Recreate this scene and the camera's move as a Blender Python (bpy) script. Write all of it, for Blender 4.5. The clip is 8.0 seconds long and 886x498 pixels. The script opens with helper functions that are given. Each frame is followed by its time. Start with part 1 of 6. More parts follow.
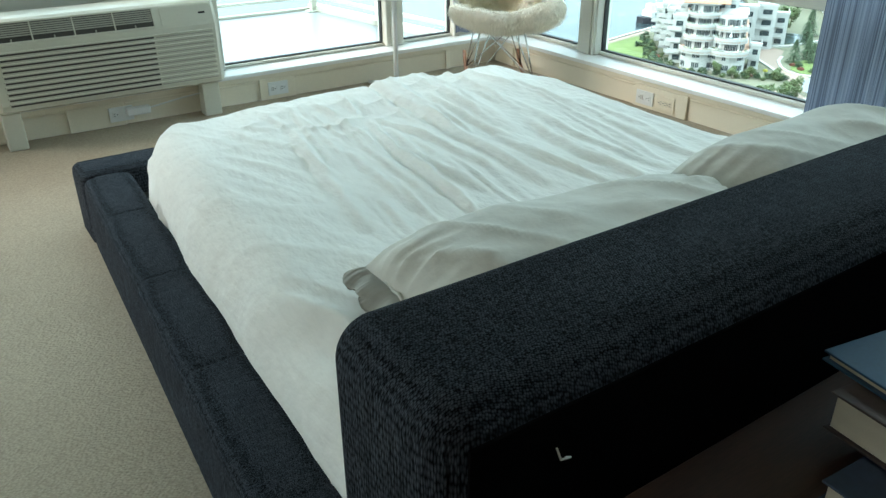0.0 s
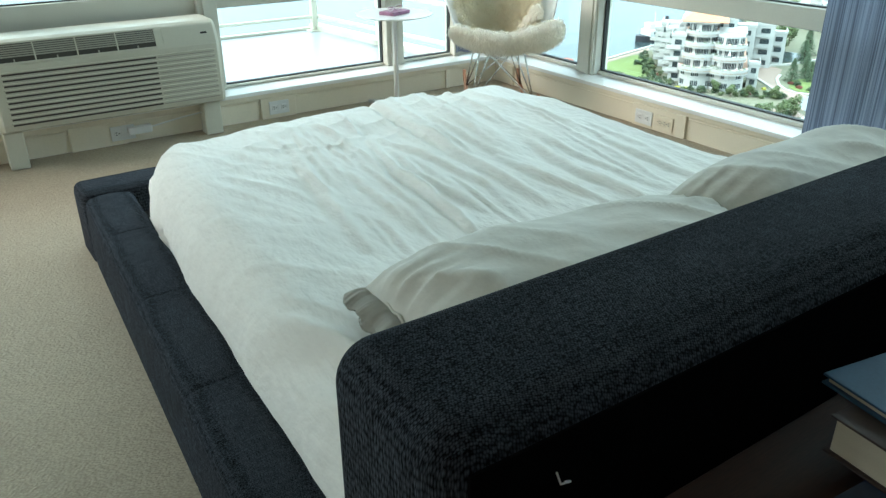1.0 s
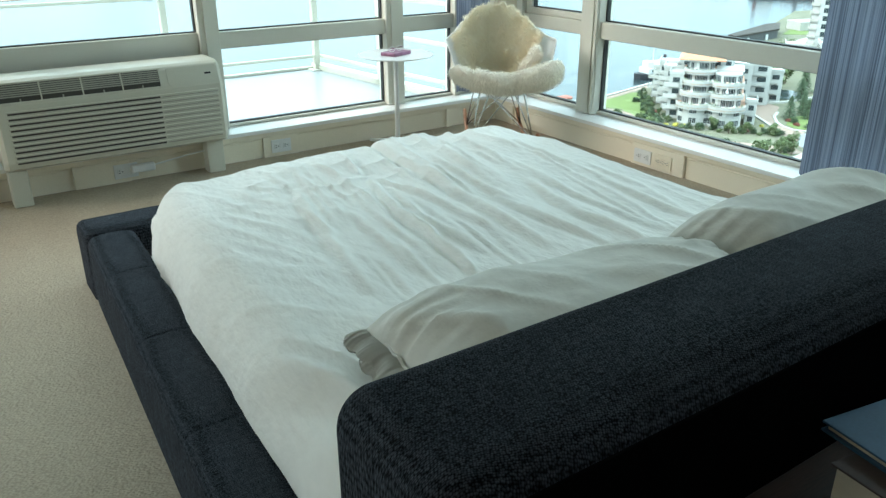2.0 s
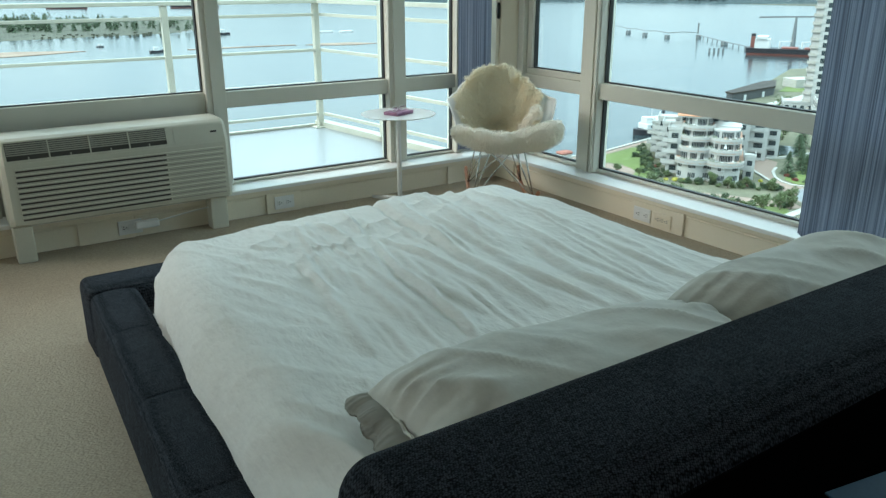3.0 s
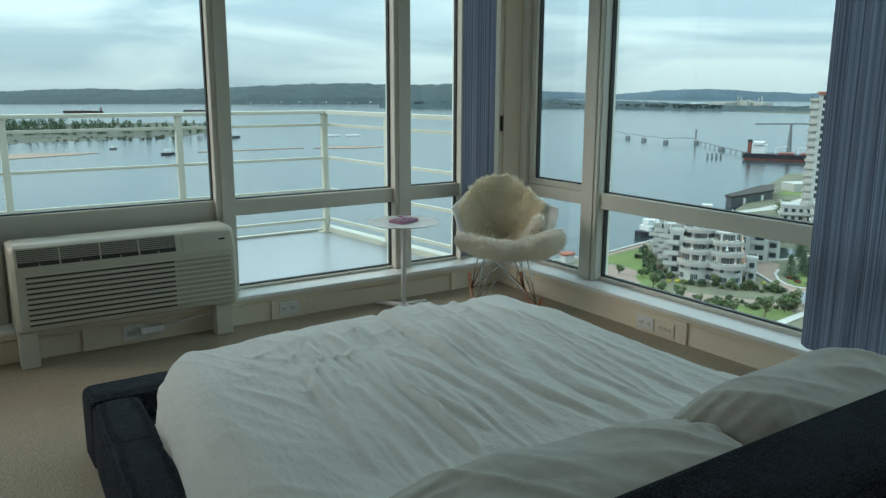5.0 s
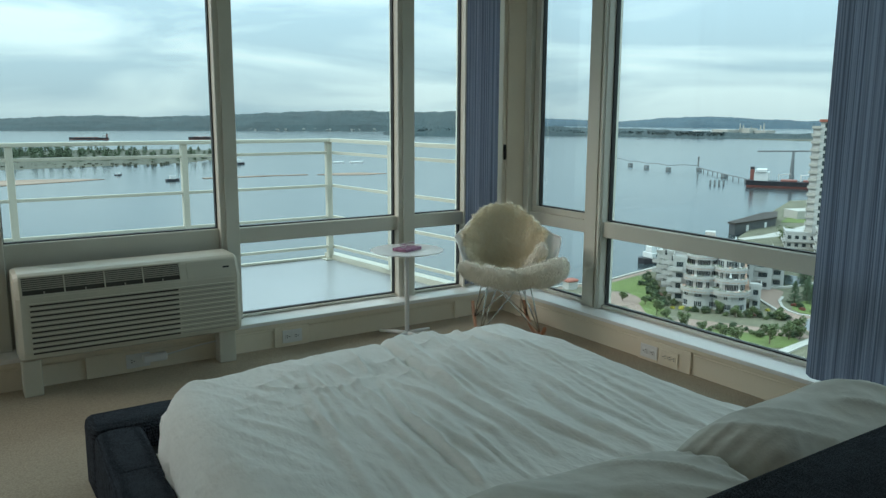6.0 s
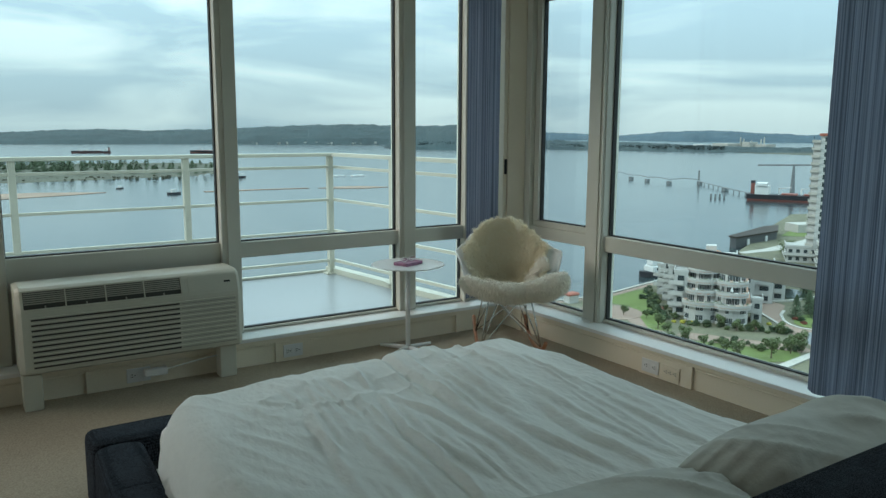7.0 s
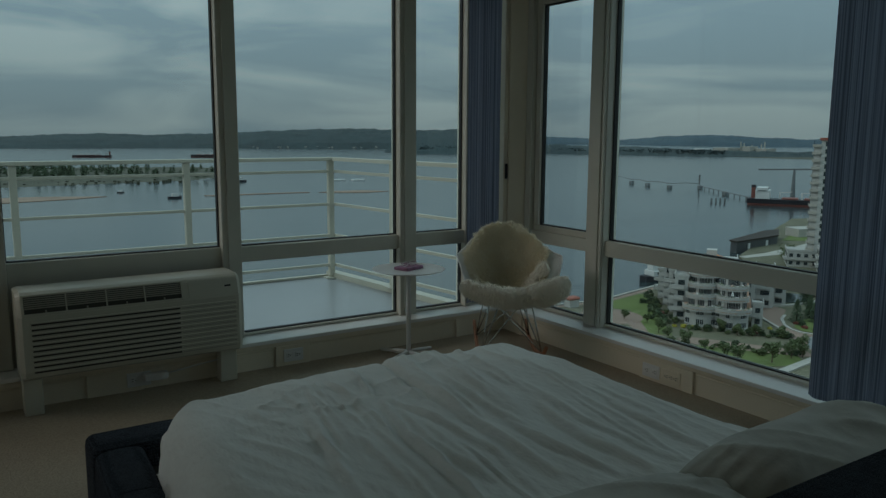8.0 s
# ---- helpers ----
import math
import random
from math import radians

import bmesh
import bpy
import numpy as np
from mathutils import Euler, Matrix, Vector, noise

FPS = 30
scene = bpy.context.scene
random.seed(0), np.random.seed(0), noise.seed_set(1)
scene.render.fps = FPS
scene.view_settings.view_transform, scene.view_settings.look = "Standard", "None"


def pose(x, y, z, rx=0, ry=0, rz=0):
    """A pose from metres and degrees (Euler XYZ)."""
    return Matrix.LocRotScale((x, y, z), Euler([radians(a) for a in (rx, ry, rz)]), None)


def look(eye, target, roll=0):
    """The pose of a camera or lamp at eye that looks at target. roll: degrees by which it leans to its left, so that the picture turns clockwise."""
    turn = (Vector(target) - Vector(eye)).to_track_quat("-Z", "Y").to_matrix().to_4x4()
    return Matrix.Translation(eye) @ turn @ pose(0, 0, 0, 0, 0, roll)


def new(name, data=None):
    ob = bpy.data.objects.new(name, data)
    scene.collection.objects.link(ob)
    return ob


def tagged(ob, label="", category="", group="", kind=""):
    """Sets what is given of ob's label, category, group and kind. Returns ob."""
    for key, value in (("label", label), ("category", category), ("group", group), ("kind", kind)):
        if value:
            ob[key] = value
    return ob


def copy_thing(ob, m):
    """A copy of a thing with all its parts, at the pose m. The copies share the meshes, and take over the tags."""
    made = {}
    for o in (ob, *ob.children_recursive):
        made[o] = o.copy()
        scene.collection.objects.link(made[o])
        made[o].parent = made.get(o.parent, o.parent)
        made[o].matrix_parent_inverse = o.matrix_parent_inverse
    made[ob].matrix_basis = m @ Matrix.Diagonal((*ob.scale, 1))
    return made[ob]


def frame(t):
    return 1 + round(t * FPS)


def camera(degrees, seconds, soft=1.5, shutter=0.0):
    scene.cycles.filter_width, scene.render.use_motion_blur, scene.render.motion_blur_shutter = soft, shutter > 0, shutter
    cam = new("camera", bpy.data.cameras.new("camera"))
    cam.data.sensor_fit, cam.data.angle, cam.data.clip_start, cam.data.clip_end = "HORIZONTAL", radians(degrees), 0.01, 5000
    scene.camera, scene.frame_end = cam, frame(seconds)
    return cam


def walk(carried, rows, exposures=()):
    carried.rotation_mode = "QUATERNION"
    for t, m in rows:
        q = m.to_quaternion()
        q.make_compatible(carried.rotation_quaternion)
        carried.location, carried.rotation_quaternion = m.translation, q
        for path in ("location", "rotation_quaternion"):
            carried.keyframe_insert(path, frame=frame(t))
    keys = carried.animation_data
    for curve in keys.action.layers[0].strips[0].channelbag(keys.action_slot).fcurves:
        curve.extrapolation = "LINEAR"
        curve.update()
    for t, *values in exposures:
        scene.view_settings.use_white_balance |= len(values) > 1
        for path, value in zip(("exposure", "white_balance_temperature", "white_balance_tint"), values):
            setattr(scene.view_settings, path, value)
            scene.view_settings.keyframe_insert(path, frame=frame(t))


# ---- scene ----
cam = camera(59.36, 8.0, soft=1.4)
walk(cam, [
    (0.0, pose(0.2116, 0.3113, 1.2170, 63.121, 0.364, -34.138)),
    (0.5, pose(0.2113, 0.3109, 1.2197, 63.527, 0.357, -34.135)),
    (1.0, pose(0.2106, 0.3100, 1.2254, 64.391, 0.331, -34.121)),
    (1.5, pose(0.2096, 0.3086, 1.2328, 65.533, 0.295, -34.111)),
    (3.0, pose(0.2028, 0.3014, 1.2672, 70.881, 0.046, -33.915)),
    (3.5, pose(0.1994, 0.2973, 1.2820, 73.236, -0.031, -33.868)),
    (4.0, pose(0.1959, 0.2931, 1.2954, 75.398, -0.097, -33.791)),
    (4.5, pose(0.1929, 0.2899, 1.3051, 76.979, -0.156, -33.712)),
    (6.0, pose(0.1855, 0.2835, 1.3243, 80.183, -0.279, -33.351)),
    (6.5, pose(0.1841, 0.2818, 1.3283, 80.865, -0.266, -33.295)),
    (7.0, pose(0.1833, 0.2811, 1.3301, 81.173, -0.308, -33.279)),
    (7.5, pose(0.1830, 0.2806, 1.3311, 81.345, -0.297, -33.278)),
    (8.0, pose(0.1825, 0.2804, 1.3320, 81.485, -0.323, -33.239)),
], exposures=[(0.0, 1.14), (1.5, 1.10), (3.0, 0.46), (4.5, -0.20), (6.5, -0.26), (7.0, -0.32), (7.5, -0.74), (8.0, -1.9)])

# ---------------------------------------------------------------- world and sun
world = bpy.data.worlds.new("overcast_sky")
scene.world = world
world.use_nodes = True
wn, wl = world.node_tree.nodes, world.node_tree.links
wn.clear()
w_out, w_bg = wn.new("ShaderNodeOutputWorld"), wn.new("ShaderNodeBackground")
w_sky = wn.new("ShaderNodeTexSky")
w_sky.sky_type, w_sky.sun_disc = "NISHITA", False
w_sky.sun_elevation, w_sky.sun_rotation = radians(33), radians(-62)
w_dim = wn.new("ShaderNodeVectorMath")
w_dim.operation = "SCALE"
w_dim.inputs["Scale"].default_value = 0.10
w_co, w_map = wn.new("ShaderNodeTexCoord"), wn.new("ShaderNodeMapping")
w_map.inputs["Scale"].default_value = (1.6, 1.6, 9.0)
w_noise = wn.new("ShaderNodeTexNoise")
w_noise.inputs["Scale"].default_value, w_noise.inputs["Detail"].default_value = 1.7, 7.0
w_noise.inputs["Roughness"].default_value, w_noise.inputs["Distortion"].default_value = 0.52, 0.6
w_ramp = wn.new("ShaderNodeValToRGB")
w_ramp.color_ramp.elements[0].position, w_ramp.color_ramp.elements[0].color = 0.40, (0.42, 0.61, 0.71, 1)
w_ramp.color_ramp.elements[1].position, w_ramp.color_ramp.elements[1].color = 0.60, (0.70, 0.895, 0.94, 1)
w_mix = wn.new("ShaderNodeMix")
w_mix.data_type = "RGBA"
w_mix.inputs["Factor"].default_value = 0.88
w_bg.inputs["Strength"].default_value = 1.0
wl.new(w_sky.outputs[0], w_dim.inputs[0])
wl.new(w_co.outputs["Generated"], w_map.inputs["Vector"])
wl.new(w_map.outputs[0], w_noise.inputs["Vector"])
wl.new(w_noise.outputs["Fac"], w_ramp.inputs["Fac"])
wl.new(w_dim.outputs[0], w_mix.inputs["A"])
wl.new(w_ramp.outputs["Color"], w_mix.inputs["B"])
w_sep, w_rise, w_lift = wn.new("ShaderNodeSeparateXYZ"), wn.new("ShaderNodeMapRange"), wn.new("ShaderNodeVectorMath")
w_lift.operation = "SCALE"          # an overcast sky is brightest overhead
w_rise.inputs["From Min"].default_value, w_rise.inputs["From Max"].default_value = 0.0, 1.0
w_rise.inputs["To Min"].default_value, w_rise.inputs["To Max"].default_value = 1.22, 5.4
wl.new(w_co.outputs["Generated"], w_sep.inputs[0])
wl.new(w_sep.outputs["Z"], w_rise.inputs["Value"])
wl.new(w_mix.outputs["Result"], w_lift.inputs[0])
wl.new(w_rise.outputs[0], w_lift.inputs["Scale"])
wl.new(w_lift.outputs[0], w_bg.inputs["Color"])
wl.new(w_bg.outputs[0], w_out.inputs["Surface"])

sun_data = bpy.data.lights.new("sun", "SUN")
sun_data.energy, sun_data.angle, sun_data.color = 1.5, radians(30), (1.0, 0.94, 0.85)
sun = new("sun", sun_data)
sun.matrix_world = look((-50, 26, 36), (0, 0, 0))


# added fill lamp, set at a made-up opening in the unseen west wall
west_data = bpy.data.lights.new("west_fill_lamp", "AREA")
west_data.shape, west_data.size, west_data.size_y, west_data.energy, west_data.color = "RECTANGLE", 2.6, 2.1, 22.0, (0.98, 0.98, 0.95)
west_light = new("west_fill_lamp", west_data)
west_light.matrix_world = look((-7.55, 2.65, 1.31), (0.0, 3.0, 1.2))


# ---------------------------------------------------------------- materials
def material(name, color, rough=0.6, metal=0.0, vary=0.12, scale=6.0, fine=90.0, bump=0.15, depth=0.002, squash=(1, 1, 1), second=None, sheen=0.0, fine_mix=0.5):
    """A principled surface with colour variation at two scales and a fine relief."""
    m = bpy.data.materials.new(name)
    m.use_nodes = True
    n, l = m.node_tree.nodes, m.node_tree.links
    p = n["Principled BSDF"]
    p.inputs["Roughness"].default_value, p.inputs["Metallic"].default_value = rough, metal
    if sheen:
        p.inputs["Sheen Weight"].default_value = sheen
    co, mp = n.new("ShaderNodeTexCoord"), n.new("ShaderNodeMapping")
    mp.inputs["Scale"].default_value = squash
    l.new(co.outputs["Object"], mp.inputs["Vector"])
    big, small = n.new("ShaderNodeTexNoise"), n.new("ShaderNodeTexNoise")
    big.inputs["Scale"].default_value, big.inputs["Detail"].default_value = scale, 4
    small.inputs["Scale"].default_value, small.inputs["Detail"].default_value = fine, 3
    l.new(mp.outputs[0], big.inputs["Vector"])
    l.new(mp.outputs[0], small.inputs["Vector"])
    mix = n.new("ShaderNodeMix")
    mix.inputs["Factor"].default_value = fine_mix
    l.new(big.outputs["Fac"], mix.inputs["A"])
    l.new(small.outputs["Fac"], mix.inputs["B"])
    ramp = n.new("ShaderNodeValToRGB")
    lo = second or tuple(c * (1 - vary) for c in color)
    hi = color if second else tuple(min(1.0, c * (1 + vary)) for c in color)
    ramp.color_ramp.elements[0].position, ramp.color_ramp.elements[0].color = 0.34, (*lo, 1)
    ramp.color_ramp.elements[1].position, ramp.color_ramp.elements[1].color = 0.66, (*hi, 1)
    l.new(mix.outputs["Result"], ramp.inputs["Fac"])
    l.new(ramp.outputs["Color"], p.inputs["Base Color"])
    if bump:
        b = n.new("ShaderNodeBump")
        b.inputs["Strength"].default_value, b.inputs["Distance"].default_value = bump, depth
        l.new(small.outputs["Fac"], b.inputs["Height"])
        l.new(b.outputs[0], p.inputs["Normal"])
    return m


def carpet_material():
    """Cream loop pile: small knots in wavering rows."""
    m = material("carpet", (0.46, 0.385, 0.29), 0.95, vary=0.07, scale=2.5, fine=60, bump=0.0)
    n, l = m.node_tree.nodes, m.node_tree.links
    p = n["Principled BSDF"]
    co, mp = n.new("ShaderNodeTexCoord"), n.new("ShaderNodeMapping")
    mp.inputs["Scale"].default_value, mp.inputs["Rotation"].default_value = (1.0, 1.7, 1), (0, 0, 0.5)
    v = n.new("ShaderNodeTexVoronoi")
    v.inputs["Scale"].default_value = 120
    l.new(co.outputs["Object"], mp.inputs["Vector"])
    l.new(mp.outputs[0], v.inputs["Vector"])
    b = n.new("ShaderNodeBump")
    b.inputs["Strength"].default_value, b.inputs["Distance"].default_value, b.invert = 0.6, 0.004, True
    l.new(v.outputs["Distance"], b.inputs["Height"])
    l.new(b.outputs[0], p.inputs["Normal"])
    old = p.inputs["Base Color"].links[0].from_socket
    dark = n.new("ShaderNodeMapRange")
    dark.inputs["From Min"].default_value, dark.inputs["From Max"].default_value = 0.2, 0.75
    dark.inputs["To Min"].default_value, dark.inputs["To Max"].default_value = 1.0, 0.78
    l.new(v.outputs["Distance"], dark.inputs["Value"])
    mul = n.new("ShaderNodeVectorMath")
    mul.operation = "SCALE"
    l.new(old, mul.inputs[0])
    l.new(dark.outputs[0], mul.inputs["Scale"])
    l.new(mul.outputs[0], p.inputs["Base Color"])
    return m


def weave_material(name, dark, light, scale=430.0):
    """Upholstery cloth: small knots of yarn in rows, with darker and paler slubs running along the cloth."""
    m = bpy.data.materials.new(name)
    m.use_nodes = True
    n, l = m.node_tree.nodes, m.node_tree.links
    p = n["Principled BSDF"]
    p.inputs["Roughness"].default_value, p.inputs["Specular IOR Level"].default_value = 0.95, 0.08
    co = n.new("ShaderNodeTexCoord")

    def mapped(kind, squash, size, turn=0.0):
        mp, t = n.new("ShaderNodeMapping"), n.new(kind)
        mp.inputs["Scale"].default_value, mp.inputs["Rotation"].default_value = squash, (0, 0, turn)
        t.inputs["Scale"].default_value = size
        l.new(co.outputs["Object"], mp.inputs["Vector"])
        l.new(mp.outputs[0], t.inputs["Vector"])
        return t
    knots = mapped("ShaderNodeTexVoronoi", (0.75, 1.15, 0.22), scale, 0.35)
    knots.inputs["Randomness"].default_value = 0.55
    slub = mapped("ShaderNodeTexNoise", (0.12, 1, 0.04), 330.0)
    cross = mapped("ShaderNodeTexNoise", (1, 0.12, 0.04), 300.0)
    blot = mapped("ShaderNodeTexNoise", (1, 1, 1), 7.0)
    add = n.new("ShaderNodeMath")
    add.operation = "ADD"
    l.new(slub.outputs["Fac"], add.inputs[0])
    l.new(cross.outputs["Fac"], add.inputs[1])
    lit = n.new("ShaderNodeMapRange")
    lit.inputs["From Min"].default_value, lit.inputs["From Max"].default_value = 0.70, 1.30
    lit.inputs["To Min"].default_value, lit.inputs["To Max"].default_value = 0.42, 0.95
    l.new(add.outputs[0], lit.inputs["Value"])
    knot = n.new("ShaderNodeMapRange")
    knot.inputs["From Min"].default_value, knot.inputs["From Max"].default_value = 0.15, 0.75
    knot.inputs["To Min"].default_value, knot.inputs["To Max"].default_value = 1.0, 0.0
    l.new(knots.outputs["Distance"], knot.inputs["Value"])
    mul = n.new("ShaderNodeMath")
    mul.operation = "MULTIPLY"
    l.new(knot.outputs[0], mul.inputs[0])
    l.new(lit.outputs[0], mul.inputs[1])
    wear = n.new("ShaderNodeMapRange")
    wear.inputs["To Min"].default_value, wear.inputs["To Max"].default_value = 0.75, 1.25
    l.new(blot.outputs["Fac"], wear.inputs["Value"])
    mul2 = n.new("ShaderNodeMath")
    mul2.operation = "MULTIPLY"
    l.new(mul.outputs[0], mul2.inputs[0])
    l.new(wear.outputs[0], mul2.inputs[1])
    ramp = n.new("ShaderNodeValToRGB")
    ramp.color_ramp.elements[0].position, ramp.color_ramp.elements[0].color = 0.04, (*dark, 1)
    ramp.color_ramp.elements[1].position, ramp.color_ramp.elements[1].color = 0.72, (*light, 1)
    l.new(mul2.outputs[0], ramp.inputs["Fac"])
    l.new(ramp.outputs["Color"], p.inputs["Base Color"])
    b = n.new("ShaderNodeBump")
    b.inputs["Strength"].default_value, b.inputs["Distance"].default_value = 0.6, 0.0015
    l.new(knot.outputs[0], b.inputs["Height"])
    l.new(b.outputs[0], p.inputs["Normal"])
    return m


def stripe_material(name, base, dark, axis_scale):
    """Curtain cloth with irregular fine vertical stripes."""
    m = bpy.data.materials.new(name)
    m.use_nodes = True
    n, l = m.node_tree.nodes, m.node_tree.links
    p = n["Principled BSDF"]
    p.inputs["Roughness"].default_value = 0.85
    co, mp, t = n.new("ShaderNodeTexCoord"), n.new("ShaderNodeMapping"), n.new("ShaderNodeTexNoise")
    mp.inputs["Scale"].default_value = axis_scale
    t.inputs["Scale"].default_value, t.inputs["Detail"].default_value = 1.0, 3
    ramp = n.new("ShaderNodeValToRGB")
    ramp.color_ramp.elements[0].position, ramp.color_ramp.elements[0].color = 0.40, (*dark, 1)
    ramp.color_ramp.elements[1].position, ramp.color_ramp.elements[1].color = 0.58, (*base, 1)
    l.new(co.outputs["Object"], mp.inputs["Vector"])
    l.new(mp.outputs[0], t.inputs["Vector"])
    l.new(t.outputs["Fac"], ramp.inputs["Fac"])
    l.new(ramp.outputs["Color"], p.inputs["Base Color"])
    thin, both = n.new("ShaderNodeBsdfTranslucent"), n.new("ShaderNodeMixShader")
    both.inputs[0].default_value = 0.48
    l.new(ramp.outputs["Color"], thin.inputs["Color"])
    l.new(p.outputs[0], both.inputs[1])
    l.new(thin.outputs[0], both.inputs[2])
    l.new(both.outputs[0], n["Material Output"].inputs["Surface"])
    return m


def glass_material(name="window_glass", tint=(0.93, 0.97, 0.96)):
    m = bpy.data.materials.new(name)
    m.use_nodes = True
    n, l = m.node_tree.nodes, m.node_tree.links
    n.clear()
    out, mix = n.new("ShaderNodeOutputMaterial"), n.new("ShaderNodeMixShader")
    clear, gloss, fres = n.new("ShaderNodeBsdfTransparent"), n.new("ShaderNodeBsdfGlossy"), n.new("ShaderNodeFresnel")
    clear.inputs["Color"].default_value = (*tint, 1)
    gloss.inputs["Roughness"].default_value, fres.inputs["IOR"].default_value = 0.01, 1.25
    l.new(fres.outputs[0], mix.inputs[0])
    l.new(clear.outputs[0], mix.inputs[1])
    l.new(gloss.outputs[0], mix.inputs[2])
    l.new(mix.outputs[0], out.inputs["Surface"])
    return m


CARPET = carpet_material()
PAINT = material("cream_wall_paint", (0.84, 0.765, 0.62), 0.55, vary=0.04, scale=2, fine=160, bump=0.06)
# made-up dark colour for the unseen south wall, to cut bounced light
LOW_BOUNCE_PAINT = material("low_bounce_wall_colour", (0.11, 0.10, 0.09), 0.6, vary=0.06, scale=2, fine=160, bump=0.06)
CEILING = material("white_ceiling_paint", (0.80, 0.79, 0.75), 0.8, vary=0.03, scale=2, fine=120, bump=0.05)
SILL = material("white_gloss_paint", (0.88, 0.88, 0.86), 0.32, vary=0.03, scale=3, fine=100, bump=0.03)
FRAME = material("beige_window_aluminium", (0.68, 0.67, 0.59), 0.42, vary=0.04, scale=4, fine=200, bump=0.03)
GASKET = material("black_rubber_gasket", (0.02, 0.022, 0.022), 0.6, vary=0.2, bump=0.0)
GLASS = glass_material()
CHARCOAL = weave_material("charcoal_woven_cloth", (0.0025, 0.003, 0.0045), (0.072, 0.084, 0.104))
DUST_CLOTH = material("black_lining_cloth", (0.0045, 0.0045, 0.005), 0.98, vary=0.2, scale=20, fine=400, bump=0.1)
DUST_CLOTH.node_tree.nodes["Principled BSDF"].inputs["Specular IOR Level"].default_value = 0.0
LINEN = material("white_cotton", (0.83, 0.805, 0.755), 0.85, vary=0.03, scale=5, fine=34, bump=0.5, depth=0.008, sheen=0.1, squash=(1.6, 0.7, 1))
PILLOW_CLOTH = material("pale_grey_linen", (0.61, 0.58, 0.52), 0.88, vary=0.04, scale=6, fine=38, bump=0.35, depth=0.005, sheen=0.1)
CURTAIN = stripe_material("slate_blue_striped_cloth", (0.38, 0.41, 0.50), (0.17, 0.19, 0.25), (150, 150, 0.05))
AC_WHITE = material("cream_moulded_plastic", (0.58, 0.57, 0.48), 0.45, vary=0.03, scale=4, fine=150, bump=0.05)
AC_DARK = material("dark_grille_plastic", (0.05, 0.047, 0.04), 0.6, vary=0.15, bump=0.0)
AC_VANE = material("grey_vane_plastic", (0.36, 0.35, 0.30), 0.5, vary=0.05, bump=0.0)
PLASTIC = material("white_plastic", (0.82, 0.83, 0.82), 0.3, vary=0.02, bump=0.0)
BLACK = material("black_slot", (0.01, 0.01, 0.01), 0.6, vary=0.1, bump=0.0)
CHROME = material("chrome_wire", (0.62, 0.62, 0.60), 0.22, metal=1.0, vary=0.05, bump=0.0)
MAPLE = material("red_brown_wood", (0.36, 0.15, 0.07), 0.4, vary=0.2, scale=9, fine=60, squash=(1, 1, 6))
WALNUT = material("dark_walnut_wood", (0.050, 0.020, 0.012), 0.5, vary=0.35, scale=5, fine=45, squash=(1, 9, 9))


def fleece_material(name, pale, deep):
    """Wool: rough, with light passing through the hairs."""
    m = material(name, pale, 0.95, scale=14, fine=90, bump=0.3, depth=0.006, sheen=0.3, second=deep)
    n, l = m.node_tree.nodes, m.node_tree.links
    thin, both = n.new("ShaderNodeBsdfTranslucent"), n.new("ShaderNodeMixShader")
    thin.inputs["Color"].default_value, both.inputs[0].default_value = (*pale, 1), 0.5
    l.new(n["Principled BSDF"].outputs[0], both.inputs[1])
    l.new(thin.outputs[0], both.inputs[2])
    l.new(both.outputs[0], n["Material Output"].inputs["Surface"])
    return m


FLEECE = fleece_material("cream_sheepskin", (0.96, 0.92, 0.80), (0.90, 0.79, 0.60))
FLEECE_TIPS = fleece_material("pale_sheepskin_tips", (0.98, 0.96, 0.90), (0.95, 0.90, 0.80))
MEMBRANE = material("pale_deck_membrane", (0.26, 0.265, 0.275), 0.30, vary=0.14, scale=0.9, fine=40, bump=0.05)
RAIL = material("cream_powder_coat", (0.50, 0.48, 0.40), 0.4, vary=0.05, scale=5, fine=80, bump=0.03)


# ---------------------------------------------------------------- builders
def place_of(ob):
    v = Vector((0, 0, 0))
    while ob:
        v += ob.location
        ob = ob.parent
    return v


def part(name, bm, mat, parent=None, label="", smooth=False):
    """Links a bmesh, written in world metres, as one mesh object under parent."""
    if parent:
        bmesh.ops.translate(bm, verts=bm.verts, vec=-place_of(parent))
    me = bpy.data.meshes.new(name)
    bm.to_mesh(me)
    bm.free()
    me.materials.append(mat)
    if smooth:
        for f in me.polygons:
            f.use_smooth = True
    ob = new(name, me)
    ob.parent = parent
    if label:
        tagged(ob, label)
    return ob


def thing(name, at, label, category, group="", kind=""):
    ob = new(name)
    ob.location = at
    ob.empty_display_size = 0.1
    return tagged(ob, label, category, group, kind)


def box(x0, x1, y0, y1, z0, z1, bevel=0.0, seg=2, bm=None):
    bm = bm or bmesh.new()
    made = bmesh.ops.create_cube(bm, size=1.0)["verts"]
    bmesh.ops.scale(bm, verts=made, vec=(x1 - x0, y1 - y0, z1 - z0))
    bmesh.ops.translate(bm, verts=made, vec=((x0 + x1) / 2, (y0 + y1) / 2, (z0 + z1) / 2))
    if bevel:
        edges = list({e for v in made for e in v.link_edges})
        bmesh.ops.bevel(bm, geom=edges, offset=bevel, segments=seg, affect="EDGES", profile=0.5)
    return bm


